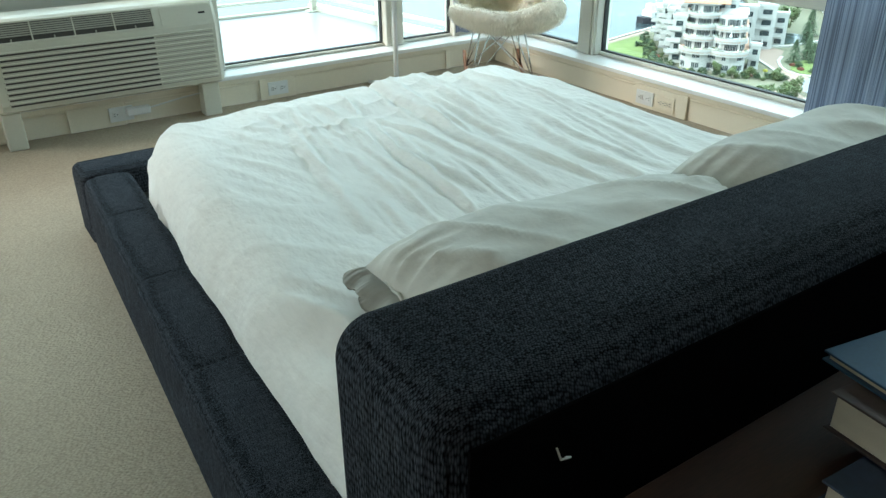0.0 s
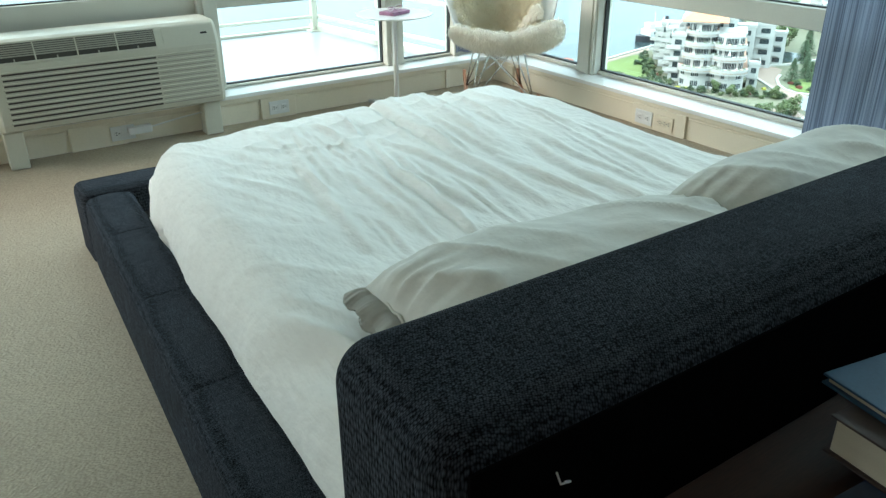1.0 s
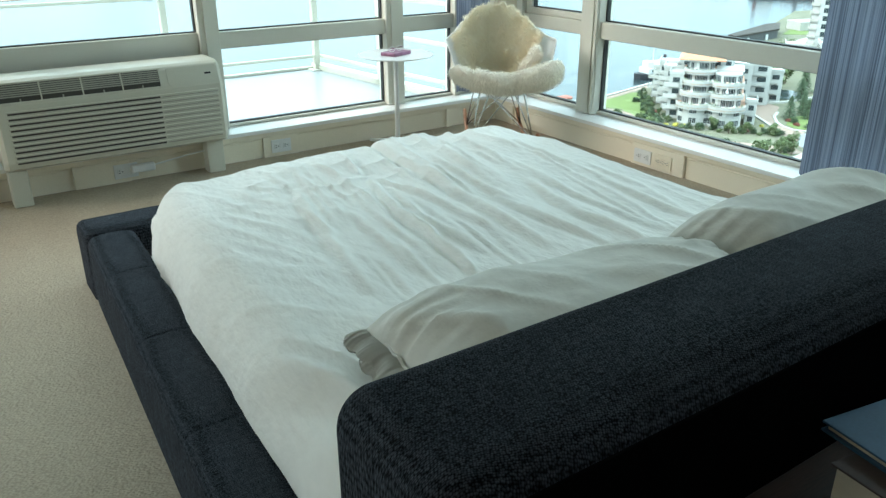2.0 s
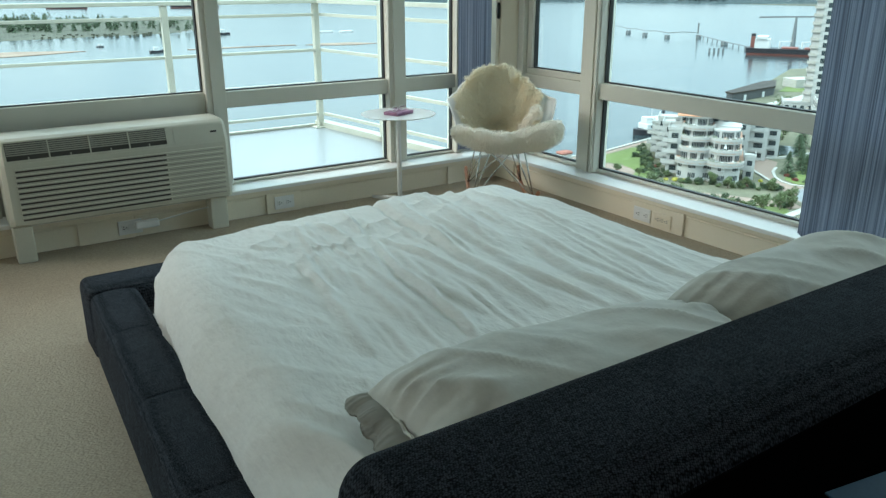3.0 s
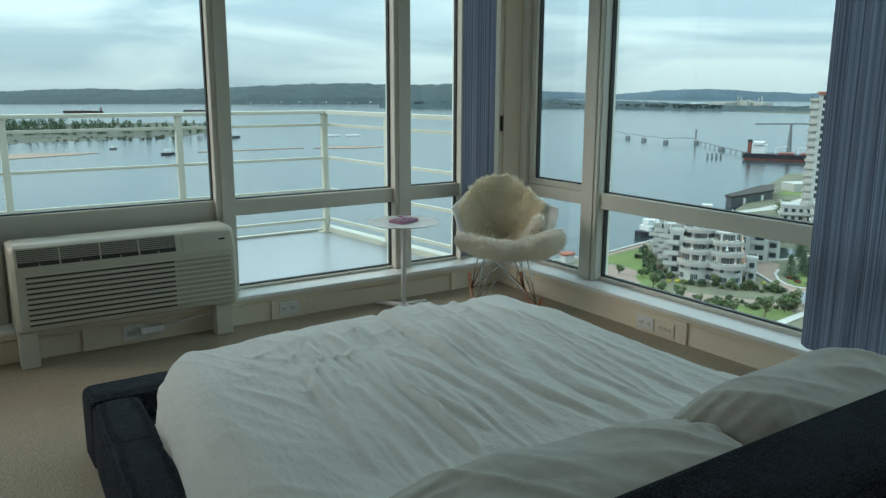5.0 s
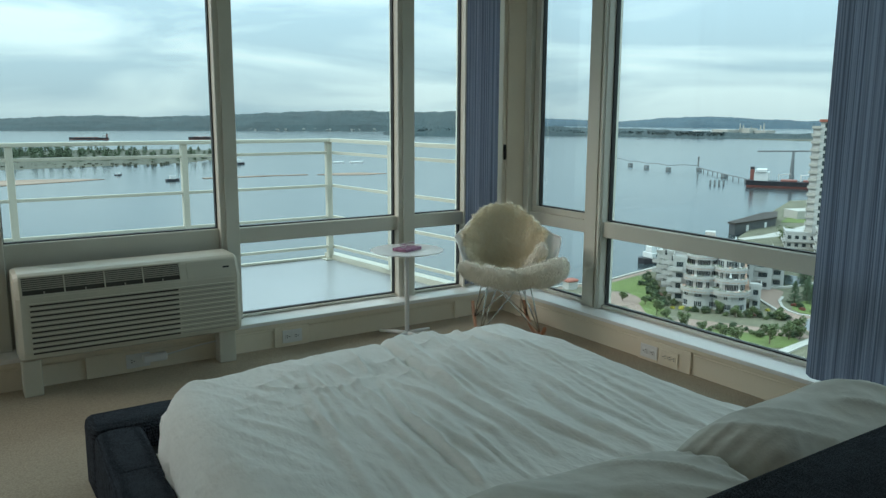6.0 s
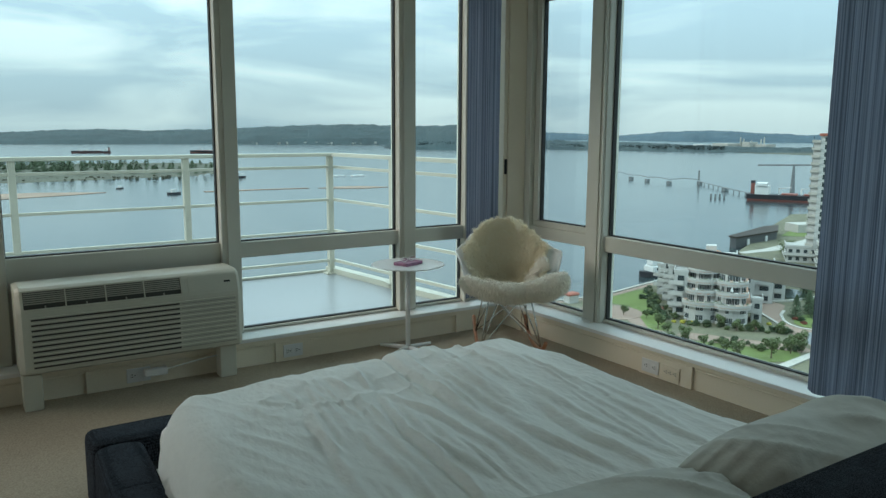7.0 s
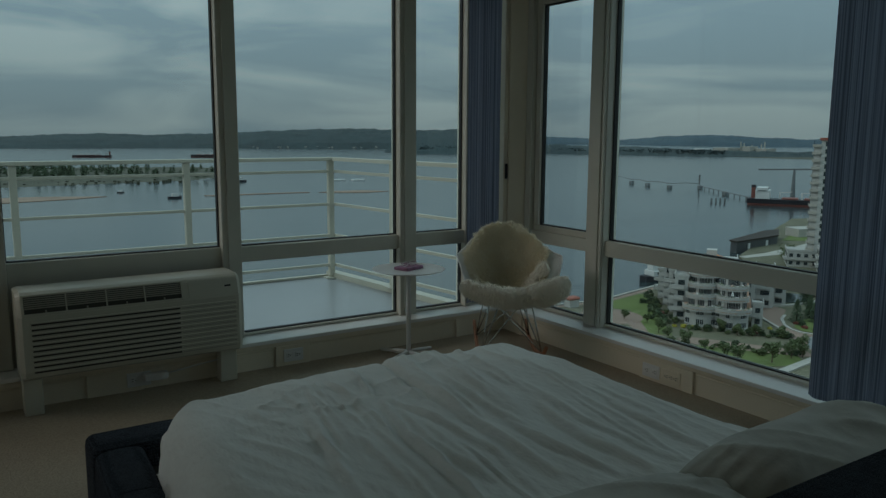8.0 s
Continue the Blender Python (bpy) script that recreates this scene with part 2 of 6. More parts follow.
def rod(points, r, sides=8, bm=None, closed=False):
    """A round bar along a list of points."""
    bm = bm or bmesh.new()
    pts = [Vector(p) for p in points]
    rings = []
    for i, p in enumerate(pts):
        a, b = pts[max(i - 1, 0)], pts[min(i + 1, len(pts) - 1)]
        if closed:
            a, b = pts[i - 1], pts[(i + 1) % len(pts)]
        d = (b - a).normalized()
        s = d.orthogonal().normalized() if not rings else (side - d * side.dot(d)).normalized()
        side = s
        up = d.cross(s)
        rr = r[i] if isinstance(r, (list, tuple)) else r
        rings.append([bm.verts.new(p + (s * math.cos(k * 2 * math.pi / sides) + up * math.sin(k * 2 * math.pi / sides)) * rr) for k in range(sides)])
    for i in range(len(rings) - (0 if closed else 1)):
        a, b = rings[i], rings[(i + 1) % len(rings)]
        for k in range(sides):
            bm.faces.new((a[k], a[(k + 1) % sides], b[(k + 1) % sides], b[k]))
    if not closed:
        bm.faces.new(list(reversed(rings[0])))
        bm.faces.new(rings[-1])
    return bm


def lathe(profile, centre, sides=48, bm=None):
    """A turned form from (radius, height) pairs round a vertical axis."""
    bm = bm or bmesh.new()
    rings = [[bm.verts.new((centre[0] + r * math.cos(k * 2 * math.pi / sides), centre[1] + r * math.sin(k * 2 * math.pi / sides), centre[2] + z)) for k in range(sides)] for r, z in profile]
    for a, b in zip(rings, rings[1:]):
        for k in range(sides):
            bm.faces.new((a[k], a[(k + 1) % sides], b[(k + 1) % sides], b[k]))
    bm.faces.new(list(reversed(rings[0])))
    bm.faces.new(rings[-1])
    return bm


def prism(outline, z0, z1, bm=None):
    """An upright solid over a plan outline."""
    bm = bm or bmesh.new()
    lo = [bm.verts.new((x, y, z0)) for x, y in outline]
    hi = [bm.verts.new((x, y, z1)) for x, y in outline]
    n = len(outline)
    for i in range(n):
        bm.faces.new((lo[i], lo[(i + 1) % n], hi[(i + 1) % n], hi[i]))
    bm.faces.new(list(reversed(lo)))
    bm.faces.new(hi)
    bmesh.ops.recalc_face_normals(bm, faces=bm.faces)
    return bm


def grid(nu, nv, place, bm=None, wrap_u=False):
    """A sheet of quads; place(u, v) gives the point for u and v in 0..1."""
    bm = bm or bmesh.new()
    vs = [[bm.verts.new(place(i / (nu - (0 if wrap_u else 1)), j / (nv - 1))) for j in range(nv)] for i in range(nu)]
    for i in range(nu if wrap_u else nu - 1):
        a, b = vs[i], vs[(i + 1) % nu]
        for j in range(nv - 1):
            bm.faces.new((a[j], b[j], b[j + 1], a[j + 1]))
    return bm


def rough(x, y, z=0.0, f=1.0, octaves=3):
    """Smooth noise of about -1 to 1."""
    return noise.fractal(Vector((x * f, y * f, z * f)), 1.0, 2.0, octaves)


# ---------------------------------------------------------------- room
WA, WB = 4.39, 3.38          # inner faces of the two glazed walls
FA, FB = 4.54, 3.53          # room faces of their window frames
ROOM_X0, ROOM_Y0, ROOM_H = -7.5, -4.6, 2.62

floor = part("floor", box(ROOM_X0, WB + 0.02, ROOM_Y0, WA + 0.02, -0.25, 0.0), CARPET)
tagged(floor, "cream looped pile carpet over the whole bedroom floor", "carpet", kind="structure")
ceiling = part("ceiling", box(ROOM_X0 - 0.2, WB + 0.3, ROOM_Y0 - 0.2, WA + 0.3, ROOM_H, ROOM_H + 0.2), CEILING)
tagged(ceiling, "plain white painted flat ceiling", "ceiling", kind="structure")
# out of view; its dark colour keeps the headboard's back in shade
wall_south = part("wall_south", box(ROOM_X0 - 0.2, WB + 0.3, ROOM_Y0 - 0.2, ROOM_Y0, -0.25, ROOM_H), LOW_BOUNCE_PAINT)
tagged(wall_south, "unseen plain wall behind the bed coloured dark to cut bounced light", "wall", kind="structure")
# wall out of view; its wide opening is added to let fill light in
wall_west = thing("wall_west", (ROOM_X0 - 0.1, 1.0, 0), "unseen cream side wall with a wide opening added for fill light", "wall", kind="structure")
part("plinth", box(ROOM_X0 - 0.2, ROOM_X0, ROOM_Y0, WA + 0.3, -0.25, 0.2), PAINT, wall_west)
part("header", box(ROOM_X0 - 0.2, ROOM_X0, ROOM_Y0, WA + 0.3, 2.42, ROOM_H), PAINT, wall_west)
part("pier", box(ROOM_X0 - 0.2, ROOM_X0, ROOM_Y0, 1.3, 0.201, 2.419), PAINT, wall_west)
part("pier", box(ROOM_X0 - 0.2, ROOM_X0, 4.0, WA + 0.3, 0.201, 2.419), PAINT, wall_west)


def wall_north():
    w = thing("wall_north", (0.5, 4.5, 0), "cream painted low wall under the balcony windows", "wall", kind="structure")
    part("plinth", box(ROOM_X0, WB + 0.3, WA + 0.014, WA + 0.28, -0.25, 0.14), PAINT, w)
    part("top_rail", box(ROOM_X0, WB, WA, WA + 0.013, 0.118, 0.143, 0.003), PAINT, w)
    part("header", box(ROOM_X0, WB + 0.3, WA + 0.02, WA + 0.28, 2.42, ROOM_H), PAINT, w)
    part("pier", box(ROOM_X0, -4.75, WA, WA + 0.28, 0.144, 2.42), PAINT, w)
    for a, b in ((-0.4, -0.2), (0.75, 1.02), (1.745, 1.955), (2.99, 3.02)):
        part("stile", box(a, b, WA, WA + 0.013, 0.0, 0.117, 0.003), PAINT, w)
    for a, b in ((-0.19, 0.74), (1.03, 1.735), (1.965, 2.98)):
        part("moulding", rod([(a, WA + 0.013, 0.104), (b, WA + 0.013, 0.104)], 0.006, 6), PAINT, w)


def wall_east():
    w = thing("wall_east", (3.5, 1.5, 0), "cream painted low wall under the harbour windows", "wall", kind="structure")
    part("plinth", box(WB + 0.014, WB + 0.28, ROOM_Y0, WA + 0.013, -0.25, 0.14), PAINT, w)
    part("top_rail", box(WB, WB + 0.013, ROOM_Y0, WA, 0.122, 0.143, 0.003), PAINT, w)
    part("header", box(WB + 0.02, WB + 0.28, ROOM_Y0, WA + 0.019, 2.42, ROOM_H), PAINT, w)
    part("corner_pier", box(FB - 0.03, WB + 0.28, 4.343, WA + 0.28, 0.167, 2.42, 0.004), PAINT, w)
    part("pier", box(WB, WB + 0.28, ROOM_Y0, -0.6, 0.144, 2.42), PAINT, w)
    for a, b in ((2.80, 3.16), (4.2, 4.25)):
        part("stile", box(WB, WB + 0.013, a, b, 0.0, 0.121, 0.003), PAINT, w)
    for a, b in ((0.6, 2.79), (3.17, 4.19)):
        part("moulding", rod([(WB + 0.013, a, 0.106), (WB + 0.013, b, 0.106)], 0.006, 6), PAINT, w)


wall_north()
wall_east()

sill_n = part("window_sill_north", box(-4.75, FB - 0.031, WA - 0.012, FA + 0.02, 0.144, 0.166, 0.004), SILL)
tagged(sill_n, "white gloss painted sill below the balcony windows", "window sill", kind="structure")
sill_e = part("window_sill_east", box(WB - 0.012, FB + 0.02, -0.6, WA - 0.014, 0.144, 0.166, 0.004), SILL)
tagged(sill_e, "white gloss painted sill below the harbour windows", "window sill", kind="structure")


def pane_with_gasket(win, along, a, b, z0, z1, face):
    """A glass pane between a and b with a thin black gasket round it; along is 'x' or 'y'."""
    g, d = 0.006, face + 0.035

    def slab(a0, a1, lo, hi, thick, off):
        if along == "x":
            return box(a0, a1, d + off, d + off + thick, lo, hi)
        return box(d + off, d + off + thick, a0, a1, lo, hi)
    p = part("pane", slab(a + g, b - g, z0 + g, z1 - g, 0.006, 0.004), GLASS, win)
    p.visible_shadow = False
    bm = slab(a, a + g, z0, z1, 0.03, -0.012)
    for extra in ((b - g, b, z0, z1), (a + g, b - g, z0, z0 + g), (a + g, b - g, z1 - g, z1)):
        if along == "x":
            box(extra[0], extra[1], d - 0.012, d + 0.018, extra[2], extra[3], bm=bm)
        else:
            box(d - 0.012, d + 0.018, extra[0], extra[1], extra[2], extra[3], bm=bm)
    part("gasket", bm, GASKET, win, "thin black rubber gasket")


def bar_n(win, x0, x1, z0, z1, proud=0.0, name="frame_bar"):
    part(name, box(x0, x1, FA - proud, FA + 0.08, z0, z1, 0.004), FRAME, win)


def bar_e(win, y0, y1, z0, z1, proud=0.0, name="frame_bar"):
    part(name, box(FB - proud, FB + 0.08, y0, y1, z0, z1, 0.004), FRAME, win)


def window_north():
    w = thing("window_1", (1.0, 4.5, 0.17), "beige aluminium window with low fixed panes facing the balcony", "window", kind="structure")
    top, zt, zb = 2.42, 0.688, 0.601
    for x0, x1 in ((0.332, 0.447), (1.500, 1.608), (2.635, 2.755), (3.14, 3.182), (3.408, 3.44)):
        bar_n(w, x0, x1, 0.167, top, 0.03, "mullion")
        if x1 - x0 > 0.1:
            part("mullion_bead", box(x0 + 0.03, x0 + 0.055, FA - 0.04, FA - 0.031, 0.167, top), FRAME, w)
    for x0, x1, low in ((-0.9, 0.331, 0.1672), (0.448, 1.499, 0.1672)):
        bar_n(w, x0, x1, low, zt + 0.003, 0.0, "spandrel_panel")
        bar_n(w, x0, x1, 2.36, top, 0.0, "head_bar")
        pane_with_gasket(w, "x", x0, x1, zt + 0.004, 2.359, FA)
    for x0, x1 in ((1.609, 2.634), (2.756, 3.139), (3.183, 3.407)):
        bar_n(w, x0, x1, 0.167, 0.182, 0.0, "bottom_bar")
        bar_n(w, x0, x1, zb, zt, 0.012, "transom_bar")
        bar_n(w, x0, x1, 2.36, top, 0.0, "head_bar")
        pane_with_gasket(w, "x", x0, x1, 0.183, zb - 0.001, FA)
        pane_with_gasket(w, "x", x0, x1, zt + 0.001, 2.359, FA)
    for x0 in (-4.75, -3.45, -2.15):
        bar_n(w, x0, x0 + 0.05, 0.167, top, 0.0, "mullion")
        pane_with_gasket(w, "x", x0 + 0.051, x0 + 1.249, 0.183, 2.359, FA)


def window_east():
    w = thing("window_2", (3.5, 2.5, 0.17), "beige aluminium window with low fixed panes facing the harbour", "window", kind="structure")
    top, zt, zb = 2.42, 0.697, 0.604
    for y0, y1 in ((4.286, 4.341), (3.598, 3.744), (1.25, 1.39), (-0.6, -0.5)):
        bar_e(w, y0, y1, 0.167, top, 0.03, "mullion")
    part("mullion_bead", box(FB - 0.042, FB - 0.031, 3.635, 3.666, 0.167, top), FRAME, w)
    part("mullion_bead", box(FB - 0.042, FB - 0.031, 3.604, 3.622, 0.167, top), FRAME, w)
    # opening casement beside the corner, in a deeper surround
    bar_e(w, 3.745, 4.285, 0.167, 0.187, 0.0, "bottom_bar")
    pane_with_gasket(w, "y", 3.745, 4.285, 0.188, 0.611, FB)
    bar_e(w, 3.745, 4.285, 0.612, 0.69, 0.012, "transom_bar")
    c = part("casement", box(FB + 0.005, FB + 0.06, 3.746, 4.284, 0.691, 0.727, 0.004), FRAME, w, "opening casement frame")
    part("casement_stile", box(FB + 0.005, FB + 0.06, 4.236, 4.284, 0.728, 2.359, 0.004), FRAME, c)
    part("casement_top", box(FB + 0.005, FB + 0.06, 3.746, 4.235, 2.145, 2.359, 0.004), FRAME, c)
    pane_with_gasket(w, "y", 3.746, 4.235, 0.728, 2.144, FB)
    bar_e(w, 3.745, 4.285, 2.36, top, 0.0, "head_bar")
    for y0, y1 in ((1.391, 3.597), (-0.499, 1.249)):
        bar_e(w, y0, y1, 0.167, 0.186, 0.0, "bottom_bar")
        bar_e(w, y0, y1, zb, zt, 0.012, "transom_bar")
        bar_e(w, y0, y1, 2.36, top, 0.0, "head_bar")
        pane_with_gasket(w, "y", y0, y1, 0.187, zb - 0.001, FB)
        pane_with_gasket(w, "y", y0, y1, zt + 0.001, 2.359, FB)


window_north()
window_east()


def curtain(at, along, a, b, depth, label):
    """A gathered curtain panel, hanging in close pleats from its track to the sill."""
    c = thing("curtain", at, label, "curtain", group="window curtains")
    folds, n = (b - a) / 0.085, int((b - a) * 260)

    def place(u, v, off):
        s = a + (b - a) * u
        wob = depth * (math.sin(u * folds * 2 * math.pi) * 0.7 + 0.5 * rough(u * folds * 0.6, v * 1.2, 3.1)) * (0.75 + 0.25 * v) + off
        z = 2.42 + (0.205 - 2.42) * v + (0.006 * math.sin(u * folds * 4) if v > 0.99 else 0)
        return (s, at[1] + wob, z) if along == "x" else (at[0] + wob, s, z)
    bm = grid(n, 26, lambda u, v: place(u, v, 0.0))
    bmesh.ops.solidify(bm, geom=bm.faces[:], thickness=0.004)
    part("cloth", bm, CURTAIN, c, smooth=True)
    if along == "x":
        part("track", box(a - 0.02, b + 0.02, at[1] - 0.015, at[1] + 0.015, 2.425, 2.6195, 0.003), FRAME, c)
    else:
        part("track", box(at[0] - 0.015, at[0] + 0.015, a - 0.02, b + 0.02, 2.425, 2.6195, 0.003), FRAME, c)
    return c


corner_trim = thing("corner_trim", (3.385, 4.43, 0.167), "narrow cream window trim with a small dark latch", "trim", kind="structure")
part("strip", box(3.372, 3.40, 4.405, 4.47, 0.167, 2.42, 0.004), PAINT, corner_trim)
part("latch", box(3.378, 3.394, 4.392, 4.404, 1.03, 1.13, 0.003), BLACK, corner_trim, "small dark metal latch")

corner_column = part("corner_column", prism([(3.402, 4.392), (3.498, 4.341), (3.498, 4.50), (3.402, 4.50)], 0.167, 2.42), PAINT)
tagged(corner_column, "plain cream painted column in the window corner", "column", kind="structure")

curtain((3.17, 4.43, 0.205), "x", 3.095, 3.355, 0.008, "slate blue striped curtain drawn into the room corner")
curtain((3.31, 1.95, 0.205), "y", 1.70, 2.135, 0.014, "slate blue striped curtain hanging over the harbour window")


# ---------------------------------------------------------------- bed
def soft_box(x0, x1, y0, y1, z0, z1, r, shift=None, cuts=5, puff=0.0):
    """An upholstered block: bevelled, a little bulged, optionally sheared in plan."""
    bm = box(x0, x1, y0, y1, z0, z1)
    bmesh.ops.subdivide_edges(bm, edges=bm.edges[:], cuts=cuts, use_grid_fill=True)
    cx, cy, cz = (x0 + x1) / 2, (y0 + y1) / 2, (z0 + z1) / 2
    h = Vector(((x1 - x0) / 2, (y1 - y0) / 2, (z1 - z0) / 2))
    for v in bm.verts:
        q = v.co - Vector((cx, cy, cz))
        for i in range(3):                   # crowd the grid into the rounded edges
            s = q[i] / h[i]
            q[i] = math.copysign(h[i] - r + r * math.tan((abs(s) - 0.6) / 0.4 * math.pi / 4), s) if abs(s) > 0.6 else s / 0.6 * (h[i] - r)
        core = Vector([max(-(h[i] - r), min(h[i] - r, q[i])) for i in range(3)])
        d = q - core
        if d.length > 1e-9:
            q = core + d.normalized() * r
        n = rough(v.co.x, v.co.y, v.co.z, 4.0)
        bulge = puff * (1 - (q.x / h.x) ** 2) * (1 - (q.y / h.y) ** 2)
        q.z += (bulge + n * 0.0015) if q.z > 0 else 0
        v.co = q + Vector((cx, cy, cz))
        if shift:
            v.co.x += shift(v.co.y)
    return bm


def rail(x0, x1, y0, y1, z1, seams, along="y", lean=None):
    """An upholstered rail: rounded section, drawn in a little at each cross seam."""
    n, r = 140, 0.03
    sect = [(x0, 0.0), (x0 - 0.004, 0.08), (x0, z1 - r)] + [(x0 + r - r * math.cos(k * math.pi / 10), z1 - r + r * math.sin(k * math.pi / 10)) for k in range(1, 6)]
    sect += [(x0 + (x1 - x0) * f, z1 + 0.005 * math.sin(f * math.pi)) for f in (0.3, 0.5, 0.7)]
    sect += [(x1 - r + r * math.sin(k * math.pi / 10), z1 - r + r * math.cos(k * math.pi / 10)) for k in range(0, 6)] + [(x1, 0.0)]
    cx, cz = (x0 + x1) / 2, z1 / 2
    stops = sorted([y0, y0 + 0.004, y0 + 0.012, y0 + 0.025, y1 - 0.025, y1 - 0.012, y1 - 0.004, y1] + [y0 + 0.03 + (y1 - y0 - 0.06) * k / n for k in range(n + 1)] + [q + d for q in seams for d in (-0.018, -0.008, -0.003, 0, 0.003, 0.008, 0.018)])
    bm = bmesh.new()
    rows = []
    for y in stops:
        pinch = sum(0.0025 * math.exp(-((y - q) / 0.006) ** 2) for q in seams)
        e = min(y - y0, y1 - y)
        pinch += 0.028 * (1 - math.sqrt(max(0.0, 1 - (1 - min(1.0, e / 0.03)) ** 2)))
        puff = 0.002 * min(1.0, min([abs(y - q) for q in seams] + [e]) / 0.12)
        ring = []
        for x, z in sect:
            d = Vector((x - cx, z - cz))
            k = 1 - pinch / max(d.length, 0.05)
            px, pz = cx + d.x * k, (cz + d.y * k if z > 0.01 else z) + (puff if z > z1 - 0.02 else 0) + 0.0012 * rough(x, y, z, 9.0)
            if lean:
                px += lean(y)
            ring.append(bm.verts.new((px, y, max(pz, 0.0)) if along == "y" else (y, px, max(pz, 0.0))))
        rows.append(ring)
    for a, b in zip(rows, rows[1:]):
        for k in range(len(sect) - 1):
            bm.faces.new((a[k], a[k + 1], b[k + 1], b[k]))
    bm.faces.new(rows[0])
    bm.faces.new(list(reversed(rows[-1])))
    bmesh.ops.recalc_face_normals(bm, faces=bm.faces)
    return bm


def bed():
    b = thing("bed", (1.4, 2.0, 0), "low bed frame upholstered in charcoal woven cloth on carpet", "bed")
    lean = lambda y: 0.054 * (y - 1.4)
    seams = [2.645, 2.185, 1.725, 1.265]
    part("side_rail", rail(0.482, 0.645, 0.958, 3.03, 0.25, seams, "y", lean), CHARCOAL, b, smooth=True)
    part("side_rail", rail(2.24, 2.44, 0.958, 3.02, 0.25, seams), CHARCOAL, b, smooth=True)
    part("foot_rail", rail(3.034, 3.225, 0.568, 2.44, 0.25, [1.18, 1.81], "x"), CHARCOAL, b, smooth=True)
    # headboard: a thick padded wall with a seam round its end panel
    part("loose_thread", rod([(0.611, 0.7175, 0.725), (0.614, 0.714, 0.712), (0.629, 0.7165, 0.706), (0.622, 0.7165, 0.709)], 0.0012, 5), PLASTIC, b, "small loose white thread")
    part("headboard", soft_box(0.485, 2.46, 0.722, 0.952, 0.0, 0.800, 0.048, None, 24, 0.006), CHARCOAL, b, smooth=True)
    part("end_seam", rod([(0.498, 0.7365, 0.03), (0.498, 0.7365, 0.752), (0.501, 0.742, 0.774), (0.512, 0.7365, 0.7825), (2.43, 0.7365, 0.7825)], 0.0022, 6), CHARCOAL, b)
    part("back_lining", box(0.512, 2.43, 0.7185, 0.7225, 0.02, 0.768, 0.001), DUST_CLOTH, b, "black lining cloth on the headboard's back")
    part("slat_base", box(0.70, 2.21, 0.96, 3.015, 0.04, 0.16), BLACK, b)
    part("mattress", box(0.74, 2.19, 0.97, 2.86, 0.162, 0.36, 0.05, 3), LINEN, b, "white mattress")


bed()


crease_rng = random.Random(31)
# creases: plan points along the fold, height, half width; the far side of each falls into a shallow valley
CREASES = [
    (((1.563, 2.41), (1.51, 2.16), (1.456, 1.70)), 0.014, 0.020), (((1.582, 2.06), (1.567, 1.82), (1.588, 1.60)), 0.013, 0.016),
    (((1.754, 2.10), (1.68, 1.80), (1.682, 1.58)), 0.013, 0.018), (((1.278, 2.10), (1.221, 1.68)), 0.013, 0.017),
    (((1.384, 2.38), (1.294, 2.04), (1.30, 1.75)), 0.012, 0.018), (((1.972, 2.0), (1.926, 1.60)), 0.010, 0.016),
    (((1.386, 2.50), (1.275, 2.12), (1.26, 1.90)), 0.013, 0.017), (((1.370, 2.49), (1.25, 2.45), (1.13, 2.47)), 0.008, 0.022),
    (((1.118, 2.48), (1.072, 2.27), (0.966, 1.74)), 0.011, 0.022), (((1.116, 2.66), (1.115, 2.51)), 0.006, 0.016),
    (((1.287, 2.70), (1.306, 2.55)), 0.007, 0.016), (((1.392, 2.46), (1.417, 2.20), (1.40, 1.9)), 0.012, 0.016),
    (((1.36, 2.49), (1.42, 2.78)), 0.012, 0.014),
    (((1.66, 2.55), (1.62, 2.20), (1.60, 1.95)), 0.010, 0.016), (((1.86, 2.40), (1.79, 1.95), (1.78, 1.6)), 0.010, 0.018),
    (((2.03, 2.5), (1.97, 2.1)), 0.008, 0.018), (((1.16, 2.2), (1.11, 1.75)), 0.008, 0.016), (((0.95, 2.55), (1.04, 2.36)), 0.004, 0.024),
    (((0.86, 2.40), (0.95, 2.18)), 0.004, 0.024), (((0.80, 2.2), (0.92, 1.95)), 0.004, 0.026), (((0.98, 2.62), (1.10, 2.50)), 0.004, 0.018)]
for step in range(26):
    cx_, cy_ = crease_rng.uniform(1.0, 2.1), crease_rng.uniform(1.6, 2.6)
    ln_, sw_ = crease_rng.uniform(0.10, 0.30), crease_rng.uniform(0.02, 0.22)
    CREASES.append((((cx_ + sw_ * ln_, cy_ + ln_), (cx_, cy_), (cx_ - sw_ * ln_, cy_ - ln_)), crease_rng.uniform(0.003, 0.007), crease_rng.uniform(0.007, 0.014)))


